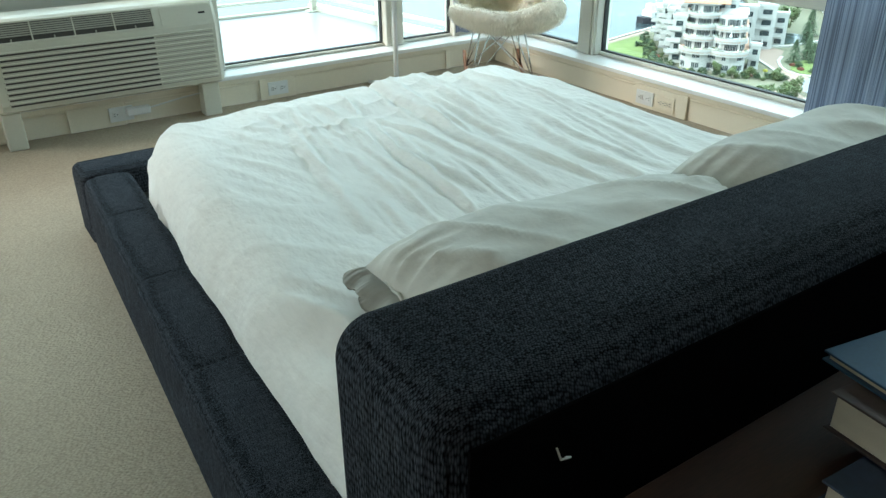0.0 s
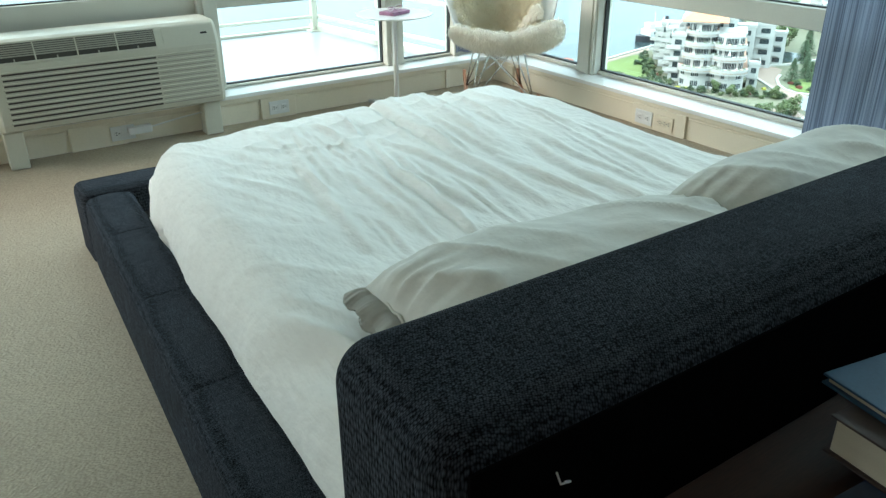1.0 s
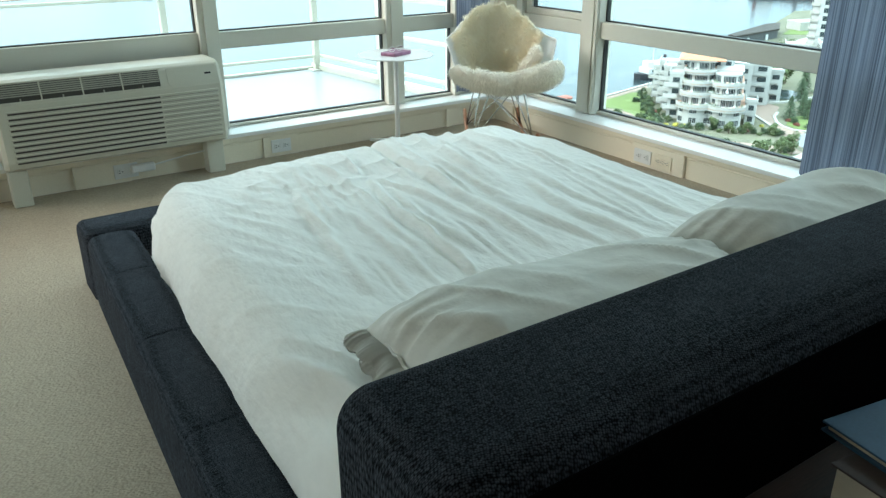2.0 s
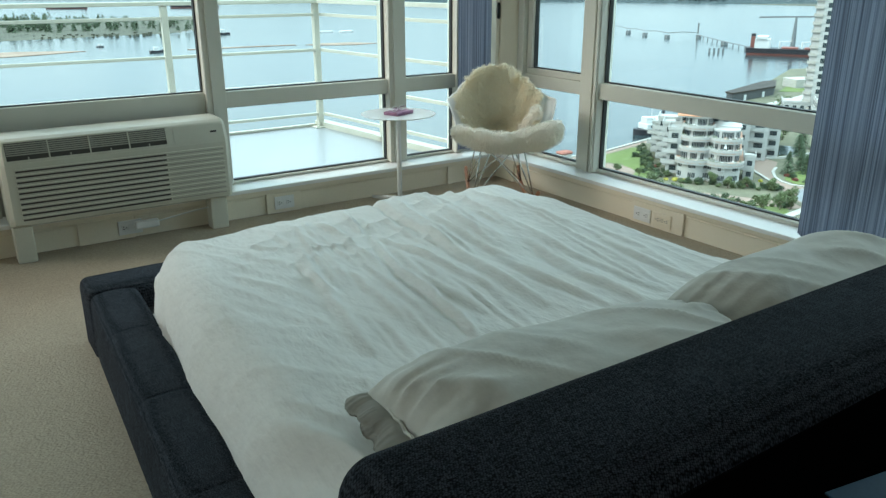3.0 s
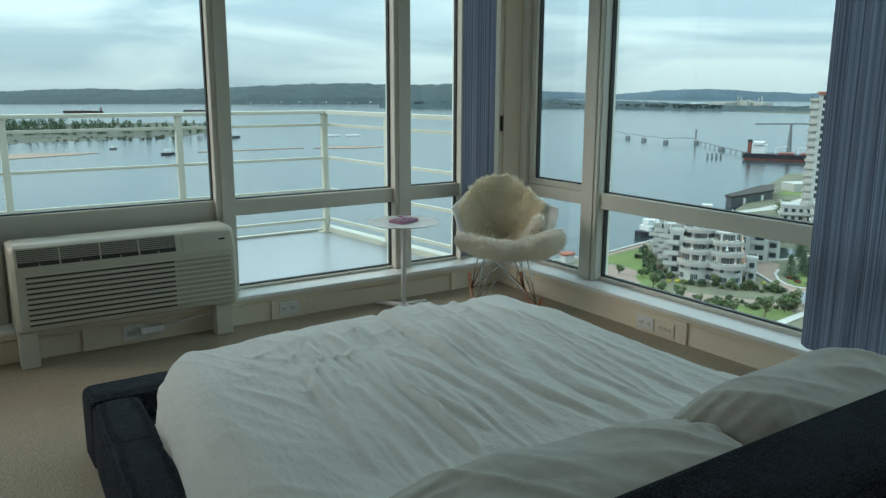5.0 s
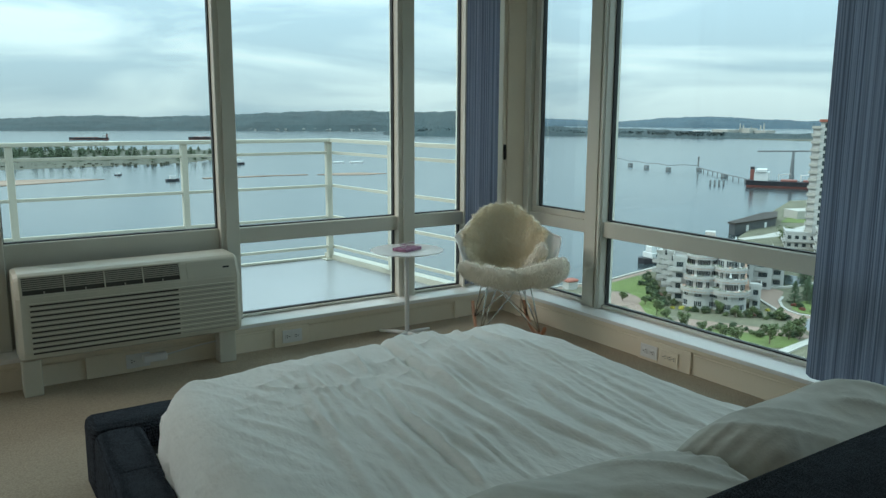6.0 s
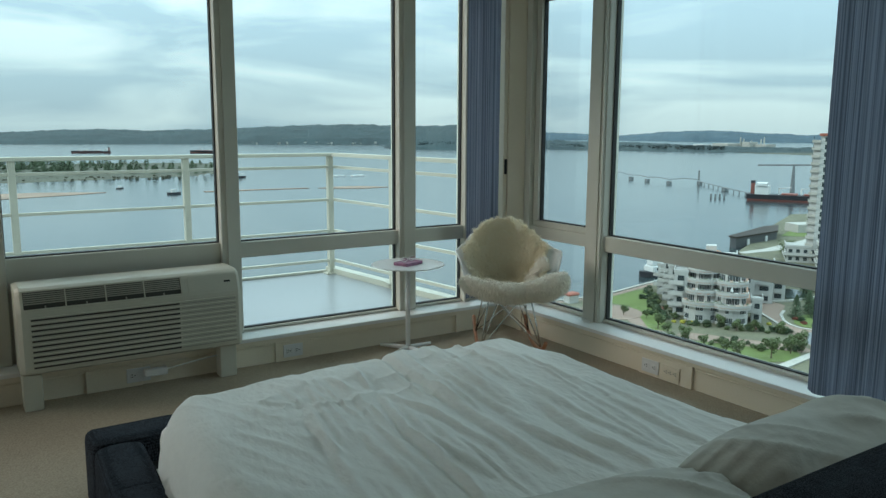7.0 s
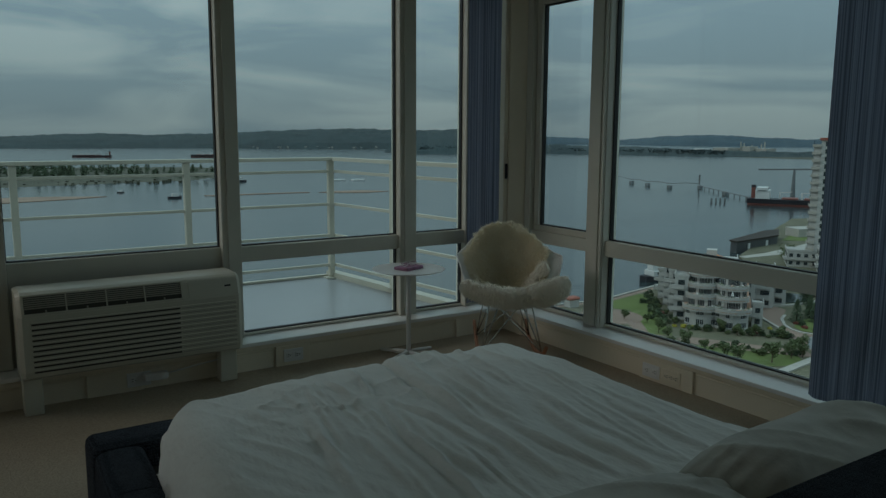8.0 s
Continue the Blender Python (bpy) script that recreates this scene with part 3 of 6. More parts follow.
def crease_lift(x, y):
    """Height added by all the creases at a plan point."""
    z = 0.0
    for pts, amp, wd in CREASES:
        if y > max(pts[0][1], pts[-1][1]) + 0.08 or y < min(pts[0][1], pts[-1][1]) - 0.08:
            continue
        total, run, best = sum(math.dist(a, b) for a, b in zip(pts, pts[1:])), 0.0, None
        for a, b in zip(pts, pts[1:]):
            dx, dy = b[0] - a[0], b[1] - a[1]
            ln = math.hypot(dx, dy)
            k = ((x - a[0]) * dx + (y - a[1]) * dy) / (ln * ln)
            kc = max(0.0, min(1.0, k))
            ox, oy = x - a[0] - dx * kc, y - a[1] - dy * kc
            d = math.hypot(ox, oy)
            if best is None or d < best[0]:
                best = (d, math.copysign(1, ox * dy - oy * dx), (run + kc * ln) / total)
            run += ln
        d, sd, s = best
        if d > wd * 5:
            continue
        o = d * sd / (0.8 * wd) + 0.35 * noise.noise(Vector((x * 14, y * 14, 9.0)))
        fade = math.sin(math.pi * (0.06 + 0.88 * s)) ** 0.6 * max(0.0, 1 - max(0.0, d - wd * 3) / (wd * 2))
        z += amp * fade * (math.exp(-o * o) - 0.55 * math.exp(-((o - 1.8) / 1.2) ** 2))
    return z


def duvet():
    """A plump cotton duvet: rolled edges, long soft folds towards the pillows, a centre ridge and crumples at the foot."""
    X0, X1, Y0, Y1, R = 0.60, 2.27, 0.965, 2.93, 0.15

    def ease(u):
        return u - 0.09 * math.sin(2 * math.pi * u)

    def place(u, v):
        u, v = ease(u), ease(v)
        y = Y0 + (Y1 - Y0) * v
        turn_in = max(0.0, min(1.0, (y - 2.45) / 0.48))
        left = X0 + 0.060 * (y - 1.1) + 0.012 * rough(y, 0, 5.0, 2.2) + 0.035 * turn_in ** 2
        x = left + (X1 - left) * u
        far = Y1 + 0.02 * rough(x, 9.0, 0, 2.5)
        y = Y0 + (far - Y0) * v
        dx, dy = min(x - left, X1 - x), far - y
        drop = 0.0
        for d, r in ((dx, R), (dy, R + 0.02)):
            if d < r:
                k = 1 - d / r
                drop = max(drop, 0.30 * (1 - math.sqrt(max(0.0, 1 - k ** 2.6))))
        if dx < R and dy < R:
            k = math.hypot(1 - dx / R, 1 - dy / R) * 1.06
            drop = max(drop, 0.30 * (1 - math.sqrt(max(0.0, 1 - min(k, 1.0) ** 2.6))))
        z = 0.452 + 0.018 * math.sin(math.pi * u) * math.sin(math.pi * min(1, v * 1.1)) - drop
        calm = max(0.0, 1 - drop * 4)
        # long folds, nearly along the bed, bending a little as they go
        s = x - 0.18 * (y - 2.0) + 0.035 * rough(x, y, 1.0, 2.0)
        fold = noise.noise(Vector((s * 13.0, y * 0.9, 2.0)))
        ridge = (1 - abs(noise.noise(Vector((s * 8.5, y * 0.7, 7.0))))) ** 5
        body = max(0.0, min(1.0, (x - 0.95) / 0.35))
        z += calm * body * (0.004 * fold + 0.018 * ridge * max(0.0, 0.55 + 0.9 * noise.noise(Vector((x * 1.9, y * 1.4, 15.0)))))
        z += calm * min(1.0, dy / 0.2) * crease_lift(x, y)
        # crumples running in from the foot
        foot = max(0.0, min(1.0, (y - 2.05) / 0.5))
        inner = max(0.0, min(1.0, (dy - 0.12) / 0.15)) * max(0.0, min(1.0, (dx - 0.10) / 0.15))
        z += calm * inner * foot * 0.007 * (1 - abs(noise.noise(Vector((x * 6 - y * 3.5, y * 5 + x * 2, 4.0))))) ** 4
        z += calm * inner * foot * 0.003 * rough(x, y, 3.0, 7.0)
        # a valley between the two halves near the foot
        mid = x - 1.573 - 0.13 * (y - 2.745) + 0.008 * rough(y, 3.0, 0, 6.0)
        z += calm * foot * (0.016 / (1 + math.exp(max(-30.0, min(30.0, -mid / 0.008)))) * math.exp(-max(0.0, mid) / 0.16) - 0.016 * math.exp(-((mid + 0.012) / 0.018) ** 2))
        # broad unevenness and diagonal drag lines on the near half
        z += 0.012 * rough(x, y, 0.5, 2.3)
        near = 1 - body * 0.6
        z += calm * near * 0.006 * (1 - abs(noise.noise(Vector((x * 9 + y * 4, y * 1.6 - x, 11.0))))) ** 3
        z += 0.0016 * rough(x * 1.0, y * 1.0, 8.0, 22.0)
        # a soft fold that leaves the edge and runs in towards the headboard
        if y < 1.75:
            go = min(1.0, (1.75 - y) / 0.2)
            off = x - left - 0.035 - 0.24 * (1.72 - y) - 0.012 * rough(y, 1, 0, 4)
            z += go * (0.014 * math.exp(-(off / 0.018) ** 2) - 0.020 * math.exp(-((off + 0.042) / 0.026) ** 2))
        # puckers where the edge hangs beside the rail
        hang = min(1.0, drop / 0.25)
        x += hang * 0.007 * rough(y, z, 6.0, 6.0)
        y += hang * 0.010 * rough(x, z, 2.0, 9.0) * (dy < R)
        return (x, y, max(z, 0.17))
    bm = grid(330, 360, place)
    bmesh.ops.recalc_face_normals(bm, faces=bm.faces)
    d = thing("duvet", (1.4, 1.95, 0.25), "rumpled white cotton duvet spread over the bed", "duvet")
    part("cover", bm, LINEN, d, smooth=True)

    def tuck(u, v):
        """The crumpled hem of the cover, hanging into the gap beside the rail at the foot."""
        y = 2.30 + 0.58 * u
        x, _, _ = place(0.0, (y - Y0) / (Y1 - Y0))
        w = noise.noise(Vector((y * 24, v * 2.0, 3.0))) * math.sin(math.pi * u)
        return (x + 0.016 + 0.035 * (1 - math.sin(math.pi * u)) - 0.040 * v * math.sin(math.pi * u) + 0.010 * w * (0.3 + v), y, 0.330 - 0.115 * v + 0.010 * w)
    bm = grid(120, 12, tuck)
    bmesh.ops.solidify(bm, geom=bm.faces[:], thickness=0.003)
    part("tucked_hem", bm, LINEN, d, "crumpled loose hem", smooth=True)
    part("edge_seam", rod([Vector(place(0.002, k / 90)) + Vector((-0.004, 0, 0.004)) for k in range(4, 88)], 0.004, 6), LINEN, d, smooth=True)


duvet()


def pillow(centre, half, turn, tilt, sag, seed, ends, label):
    """A long stuffed pillow in a case gathered into a frilled hem."""
    p = thing("pillow", centre, label, "pillow", group="pillows on the bed")
    hx, hy, hz = half
    m = Matrix.Translation(centre) @ pose(0, 0, 0, 0, 0, turn) @ pose(0, 0, 0, 0, sag, 0) @ pose(0, 0, 0, tilt)

    def place(u, v, side):
        a, b = 2 * u - 1, 2 * v - 1
        ex = math.copysign(abs(math.sin(a * math.pi / 2)) ** 0.9, a)
        ey = math.copysign(abs(math.sin(b * math.pi / 2)) ** 0.9, b)
        t = max(0.0, 1 - abs(ex) ** 4.5) ** 0.55 * max(0.0, 1 - abs(ey) ** 2.4) ** 0.55
        x, y = hx * ex * (1 - 0.05 * (1 - abs(ey))), hy * ey * (1 - 0.14 * abs(ex) ** 4)
        z = side * hz * t
        end = abs(ex) ** 2.5
        z += t * (0.016 * rough(x, y, seed, 4.5) + 0.045 * abs(ex) ** 5 * ((1 - abs(noise.noise(Vector((y * 27 + seed, x * 2.5, seed))))) ** 2 - 0.4) * side)
        z += t * 0.015 * side * (1 - abs(noise.noise(Vector((x * 7 + y * 5, y * 4, seed + 4))))) ** 5 * (0.3 + abs(ex))
        z += t * 0.004 * abs(ex) * side * (1 - abs(noise.noise(Vector((x * 22 - y * 14, y * 8, seed + 7))))) ** 4
        return m @ Vector((x, y, z))
    bm = grid(120, 70, lambda u, v: place(u, v, 1))
    grid(120, 70, lambda u, v: place(u, v, -1), bm)
    bmesh.ops.remove_doubles(bm, verts=bm.verts, dist=0.0008)
    bmesh.ops.recalc_face_normals(bm, faces=bm.faces)
    part("stuffed_case", bm, PILLOW_CLOTH, p, smooth=True)
    for end in ends:
        def hem(u, v):
            """The open end of the case: a flattened ring, pleated and flaring outwards."""
            t = u * 2 * math.pi
            wide = hy * (0.84 + 0.07 * v + 0.05 * v * noise.noise(Vector((t * 3, seed, 1.0))))
            y, z = wide * math.cos(t), (0.012 - 0.004 * v) * math.sin(t)
            pleat = noise.noise(Vector((y * 75, math.sin(t), seed + v * 0.5))) + 0.8 * noise.noise(Vector((y * 180, math.sin(t), seed)))
            x = end * (hx * 0.955 + 0.056 * v + 0.016 * v * noise.noise(Vector((y * 26, math.sin(t), seed + 3))))
            z += 0.0024 * (0.25 + v) * pleat + 0.010 * v * noise.noise(Vector((y * 21, 0.3 * math.sin(t), seed + 5))) + 0.010 * math.sin(v * 3.0) - 0.012 * v - 0.002
            return m @ Vector((x, y, z))
        bm = grid(420, 12, hem, wrap_u=True)
        bmesh.ops.solidify(bm, geom=bm.faces[:], thickness=0.002)
        part("frilled_hem", bm, PILLOW_CLOTH, p, smooth=True)
        part("hem_seam", rod([m @ Vector((end * (hx * 0.957 + 0.004), 0.85 * hy * math.cos(k * math.pi / 24), 0.016 * math.sin(k * math.pi / 24) + 0.004 * math.sin(k * 2.7))) for k in range(48)], 0.0035, 6, closed=True), PILLOW_CLOTH, p)


pillow((1.19, 1.245, 0.515), (0.40, 0.225, 0.106), -8, 2, -2, 1.3, (-1,), "pale grey linen pillow with a crumpled frilled end on the duvet")
pillow((1.90, 1.20, 0.525), (0.37, 0.215, 0.115), 1, 18, -1, 6.1, (1,), "pale grey linen pillow plumped up against the headboard")


# ---------------------------------------------------------------- air conditioner
def air_conditioner():
    X0, X1, YF, Z0, Z1 = 0.458, 1.508, 4.235, 0.178, 0.592
    a = thing("air_conditioner", (0.99, 4.32, 0), "cream plastic packaged air conditioner on two legs under the window", "air conditioner")
    # side profile: vertical louvred front, sloped and rounded shoulder, flat top
    prof = [(4.46, Z0), (YF + 0.03, Z0), (YF + 0.008, Z0 + 0.012), (YF, Z0 + 0.04), (YF, 0.478), (YF + 0.004, 0.490), (YF + 0.030, 0.564), (YF + 0.040, 0.577), (YF + 0.060, Z1 - 0.005), (YF + 0.09, Z1), (4.46, Z1)]
    bm = bmesh.new()
    n = 9
    cols = []
    for i in range(n):
        k = i / (n - 1)
        x = X0 + (X1 - X0) * k
        inset = 0.016 if i in (0, n - 1) else 0.0
        cols.append([bm.verts.new((x, y + (inset if y < 4.3 else 0), z - (inset * 0.6 if z > 0.5 else 0))) for y, z in prof])
    # pull the columns next to the ends close, so that only the rim is rounded
    for col, x in ((cols[1], X0 + 0.018), (cols[-2], X1 - 0.018)):
        for v in col:
            v.co.x = x
    for c0, c1 in zip(cols, cols[1:]):
        for j in range(len(prof) - 1):
            bm.faces.new((c0[j], c0[j + 1], c1[j + 1], c1[j]))
    bm.faces.new(cols[0])
    bm.faces.new(list(reversed(cols[-1])))
    bmesh.ops.recalc_face_normals(bm, faces=bm.faces)
    part("casing", bm, AC_WHITE, a)
    # louvres on the front: dark slots between pale blades
    for i in range(10):
        z = 0.212 + i * 0.0252
        part("louvre_slot", box(X0 + 0.055, 1.185, YF - 0.0035, YF + 0.004, z, z + 0.0085), AC_DARK, a)
        part("louvre_slot", box(1.195, X1 - 0.035, YF - 0.003, YF + 0.004, z + 0.001, z + 0.0055), AC_VANE, a)
        part("louvre_blade", box(X0 + 0.05, X1 - 0.032, YF - 0.006, YF + 0.002, z + 0.009, z + 0.0165, 0.002, 1), AC_WHITE, a)
    # air outlet on the slope
    d = Vector((0, 0.026, 0.076)).normalized()
    nrm = Vector((0, -d.z, d.y))
    o = Vector((0, YF + 0.004, 0.490))

    def slab(x0, x1, s0, s1, h0, h1):
        b = bmesh.new()
        vs = [b.verts.new(Vector((x, 0, 0)) + o + d * s + nrm * h) for x in (x0, x1) for s in (s0, s1) for h in (h0, h1)]
        for f in ((0, 1, 3, 2), (4, 6, 7, 5), (0, 4, 5, 1), (2, 3, 7, 6), (0, 2, 6, 4), (1, 5, 7, 3)):
            b.faces.new([vs[i] for i in f])
        return b
    part("outlet_recess", slab(X0 + 0.03, 1.197, 0.004, 0.084, -0.01, 0.002), AC_DARK, a, "dark air outlet recess")
    for i in range(6):
        part("outlet_vane", slab(X0 + 0.032, 1.195, 0.026 + i * 0.0096, 0.0318 + i * 0.0096, 0.0025, 0.006), AC_VANE, a)
    for i in range(1, 4):
        x = X0 + 0.03 + (1.197 - X0 - 0.03) * i / 4
        part("outlet_divider", slab(x - 0.003, x + 0.003, 0.004, 0.084, 0.0065, 0.010), AC_WHITE, a)
    for i in range(4):
        x = X0 + 0.12 + i * 0.178
        part("outlet_tab", slab(x - 0.003, x + 0.003, 0.004, 0.016, 0.003, 0.008), AC_VANE, a)
    for s0, s1 in ((-0.004, 0.0038), (0.0842, 0.090)):
        part("outlet_rim", slab(X0 + 0.022, 1.205, s0, s1, 0.0, 0.007), AC_WHITE, a)
    for x0 in (X0 + 0.022, 1.1972):
        part("outlet_rim", slab(x0, x0 + 0.0078, 0.004, 0.084, 0.0, 0.007), AC_WHITE, a)
    part("control_door", slab(1.235, X1 - 0.03, 0.002, 0.084, 0.0005, 0.003), AC_WHITE, a)
    part("badge", slab(1.420, 1.452, 0.040, 0.049, 0.0035, 0.005), BLACK, a, "small dark maker's badge")
    part("leg", box(X0 + 0.005, X0 + 0.088, 4.265, 4.36, 0.0, Z0 - 0.001, 0.006), AC_WHITE, a)
    part("leg", box(1.398, 1.488, 4.29, 4.37, 0.0, Z0 - 0.001, 0.006), AC_WHITE, a)
    cord = [(1.47, 4.30, 0.172), (1.465, 4.30, 0.14), (1.41, 4.34, 0.115), (1.30, 4.355, 0.10), (1.20, 4.36, 0.085), (1.14, 4.365, 0.075)]
    part("power_cord", rod(cord, 0.0045, 6), PLASTIC, a)
    part("plug", box(1.02, 1.14, 4.345, 4.385, 0.05, 0.09, 0.008), PLASTIC, a, "boxy white safety plug")


air_conditioner()


def outlet(at, along, w, h, holes, label, mat):
    """A wall plate with its sockets."""
    x, y, z = at
    o = thing("wall_outlet", at, label, "outlet", group="wall outlets")

    def slab(a0, a1, d0, d1, z0, z1, bevel=0.0):
        if along == "x":
            return box(x + a0, x + a1, y - d1, y - d0, z + z0, z + z1, bevel)
        return box(x - d1, x - d0, y + a0, y + a1, z + z0, z + z1, bevel)
    part("plate", slab(-w / 2, w / 2, 0.0005, 0.007, -h / 2, h / 2, 0.002), mat, o)
    for a in holes:
        part("socket", slab(a - 0.016, a + 0.016, 0.0072, 0.0095, -0.015, 0.015, 0.003), mat, o)
        for da, dz in ((-0.006, 0.006), (-0.006, -0.006), (0.007, 0.0)):
            part("slot", slab(a + da - 0.0035, a + da + 0.0035, 0.0096, 0.0105, dz - 0.0018, dz + 0.0018), BLACK, o)


outlet((1.85, WA, 0.06), "x", 0.118, 0.074, (-0.027, 0.027), "white double power outlet on the low wall", PLASTIC)
outlet((1.0, WA, 0.06), "x", 0.118, 0.074, (-0.027,), "white power outlet behind the air conditioner", PLASTIC)
outlet((WB, 3.075, 0.055), "y", 0.118, 0.074, (-0.027, 0.027), "white double power outlet beside a cream plate", PLASTIC)
outlet((WB, 2.935, 0.055), "y", 0.118, 0.074, (-0.03, 0.0, 0.03), "cream telephone and cable plate on the low wall", PAINT)


# ---------------------------------------------------------------- side table
def side_table():
    cx, cy, h = 2.49, 4.165, 0.54
    t = thing("side_table", (cx, cy, 0), "small round white pedestal table beside the window", "side table")
    part("tabletop", lathe([(0.0001, h - 0.012), (0.19, h - 0.012), (0.212, h - 0.006), (0.215, h - 0.002), (0.21, h), (0.0001, h)], (cx, cy, 0), 64), PLASTIC, t, smooth=False)
    part("stem", rod([(cx, cy, 0.02), (cx, cy, h - 0.013)], 0.014, 16), PLASTIC, t, smooth=True)
    for k in range(4):
        a = radians(20 + 90 * k)
        d = Vector((math.cos(a), math.sin(a), 0))
        part("foot", rod([Vector((cx, cy, 0.032)), Vector((cx, cy, 0.024)) + d * 0.10, Vector((cx, cy, 0.012)) + d * 0.215], [0.015, 0.013, 0.009], 8), PLASTIC, t, smooth=True)
    return cx, cy, h


TX, TY, TH = side_table()
PINK = material("purple_pink_paper", (0.34, 0.16, 0.26), 0.5, vary=0.45, scale=40, fine=160, bump=0.0)
b1 = part("magazine", box(-0.075, 0.075, -0.05, 0.05, 0, 0.018, 0.002), PINK)
b1.matrix_world = pose(TX - 0.01, TY - 0.02, TH + 0.0005, 0, 0, 22)
tagged(b1, "small purple paperback lying on the side table", "book", group="things on the side table")
gl = thing("eyeglasses", (TX - 0.01, TY - 0.02, TH + 0.019), "folded pale framed reading glasses on a paperback", "glasses", group="things on the side table")
for s in (-1, 1):
    c = Vector((TX - 0.01 + s * 0.032, TY - 0.02 + s * 0.012, TH + 0.034))
    ring = [c + Vector((0.024 * math.cos(k * math.pi / 8), 0.006 * math.cos(k * math.pi / 8), 0.014 * math.sin(k * math.pi / 8))) for k in range(16)]
    part("rim", rod(ring, 0.0022, 6, closed=True), PLASTIC, gl)
    part("temple", rod([c + Vector((s * 0.026, 0, 0.006)), c + Vector((-s * 0.05, 0.035, -0.008))], 0.002, 6), PINK, gl)


# ---------------------------------------------------------------- rocking armchair with a sheepskin
def armchair():
    cx, cy = 3.05, 3.93
    ch = thing("rocking_armchair", (cx, cy, 0), "white moulded shell rocking armchair on wire legs and wooden rockers", "armchair")
    face = radians(240)                      # the way the sitter looks, in plan
    f, s = Vector((math.cos(face), math.sin(face), 0)), Vector((-math.sin(face), math.cos(face), 0))
    base = Vector((cx, cy, 0))
    RIM = ((0, 0.270, 0.395), (22, 0.275, 0.380), (42, 0.288, 0.325), (60, 0.300, 0.268), (75, 0.307, 0.250), (100, 0.318, 0.250), (109, 0.318, 0.225), (116, 0.305, 0.13), (128, 0.285, 0.045), (150, 0.255, 0.012), (180, 0.245, -0.005))

    def w(a, b, z):                          # a: sideways, b: forwards
        return base + s * a + f * b + Vector((0, 0, z))

    def shell(u, v, lift=0.0):
        """u runs round the rim from the front edge over one arm, the back and the other arm; v from the seat's middle to the rim."""
        deg = -180 + 360 * u
        for (d0, r0, h0), (d1, r1, h1) in zip(RIM, RIM[1:]):
            if d0 <= abs(deg) <= d1:
                k = (abs(deg) - d0) / (d1 - d0)
                k = k * k * (3 - 2 * k)
                rim_r, rim_h = r0 + (r1 - r0) * k, h0 + (h1 - h0) * k
                break
        a = radians(deg)
        r = rim_r * min(v, 1.0) ** 0.72
        return w(math.sin(a) * r, -math.cos(a) * r + 0.01, 0.352 + rim_h * v ** 2.5 + lift)
    bm = grid(120, 24, lambda u, v: shell(u, max(v, 0.012)), wrap_u=True)
    bmesh.ops.solidify(bm, geom=bm.faces[:], thickness=-0.007)
    bmesh.ops.recalc_face_normals(bm, faces=bm.faces)
    part("shell", bm, PLASTIC, ch, "white moulded plastic shell", smooth=True)
    rim = [shell(k / 96, 1.0) for k in range(96)]
    part("shell_rim", rod(rim, 0.006, 6, closed=True), PLASTIC, ch, smooth=True)
    # wire legs and rockers
    for sa in (-1, 1):
        part("rocker", rod([w(sa * (0.168 + 0.012 * k / 12), -0.335 + 0.67 * k / 12, 0.018 + 0.085 * (2 * k / 12 - 1) ** 2 + (0.018 if k in (0, 12) else 0)) for k in range(13)], 0.012, 8), MAPLE, ch, "red-brown wooden rocker", smooth=True)
        for sb, foot in ((1, 0.20), (-1, -0.20)):
            at = w(sa * (0.174 + 0.004 * sb), foot, 0.055)
            part("leg", rod([w(sa * 0.125, sb * 0.12, 0.34), at], 0.0045, 8), CHROME, ch, smooth=True)
            part("leg", rod([w(sa * 0.065, sb * 0.13, 0.34), at], 0.004, 8), CHROME, ch, smooth=True)
            part("cross_wire", rod([at, w(-sa * 0.10, sb * 0.02, 0.335)], 0.0035, 8), CHROME, ch, smooth=True)
    part("seat_wire", rod([w(0.13, 0.12, 0.34), w(-0.13, 0.12, 0.34), w(-0.13, -0.12, 0.34), w(0.13, -0.12, 0.34)], 0.0045, 8, closed=True), CHROME, ch)
    return w, shell


CHAIR_AT, CHAIR_SHELL = armchair()


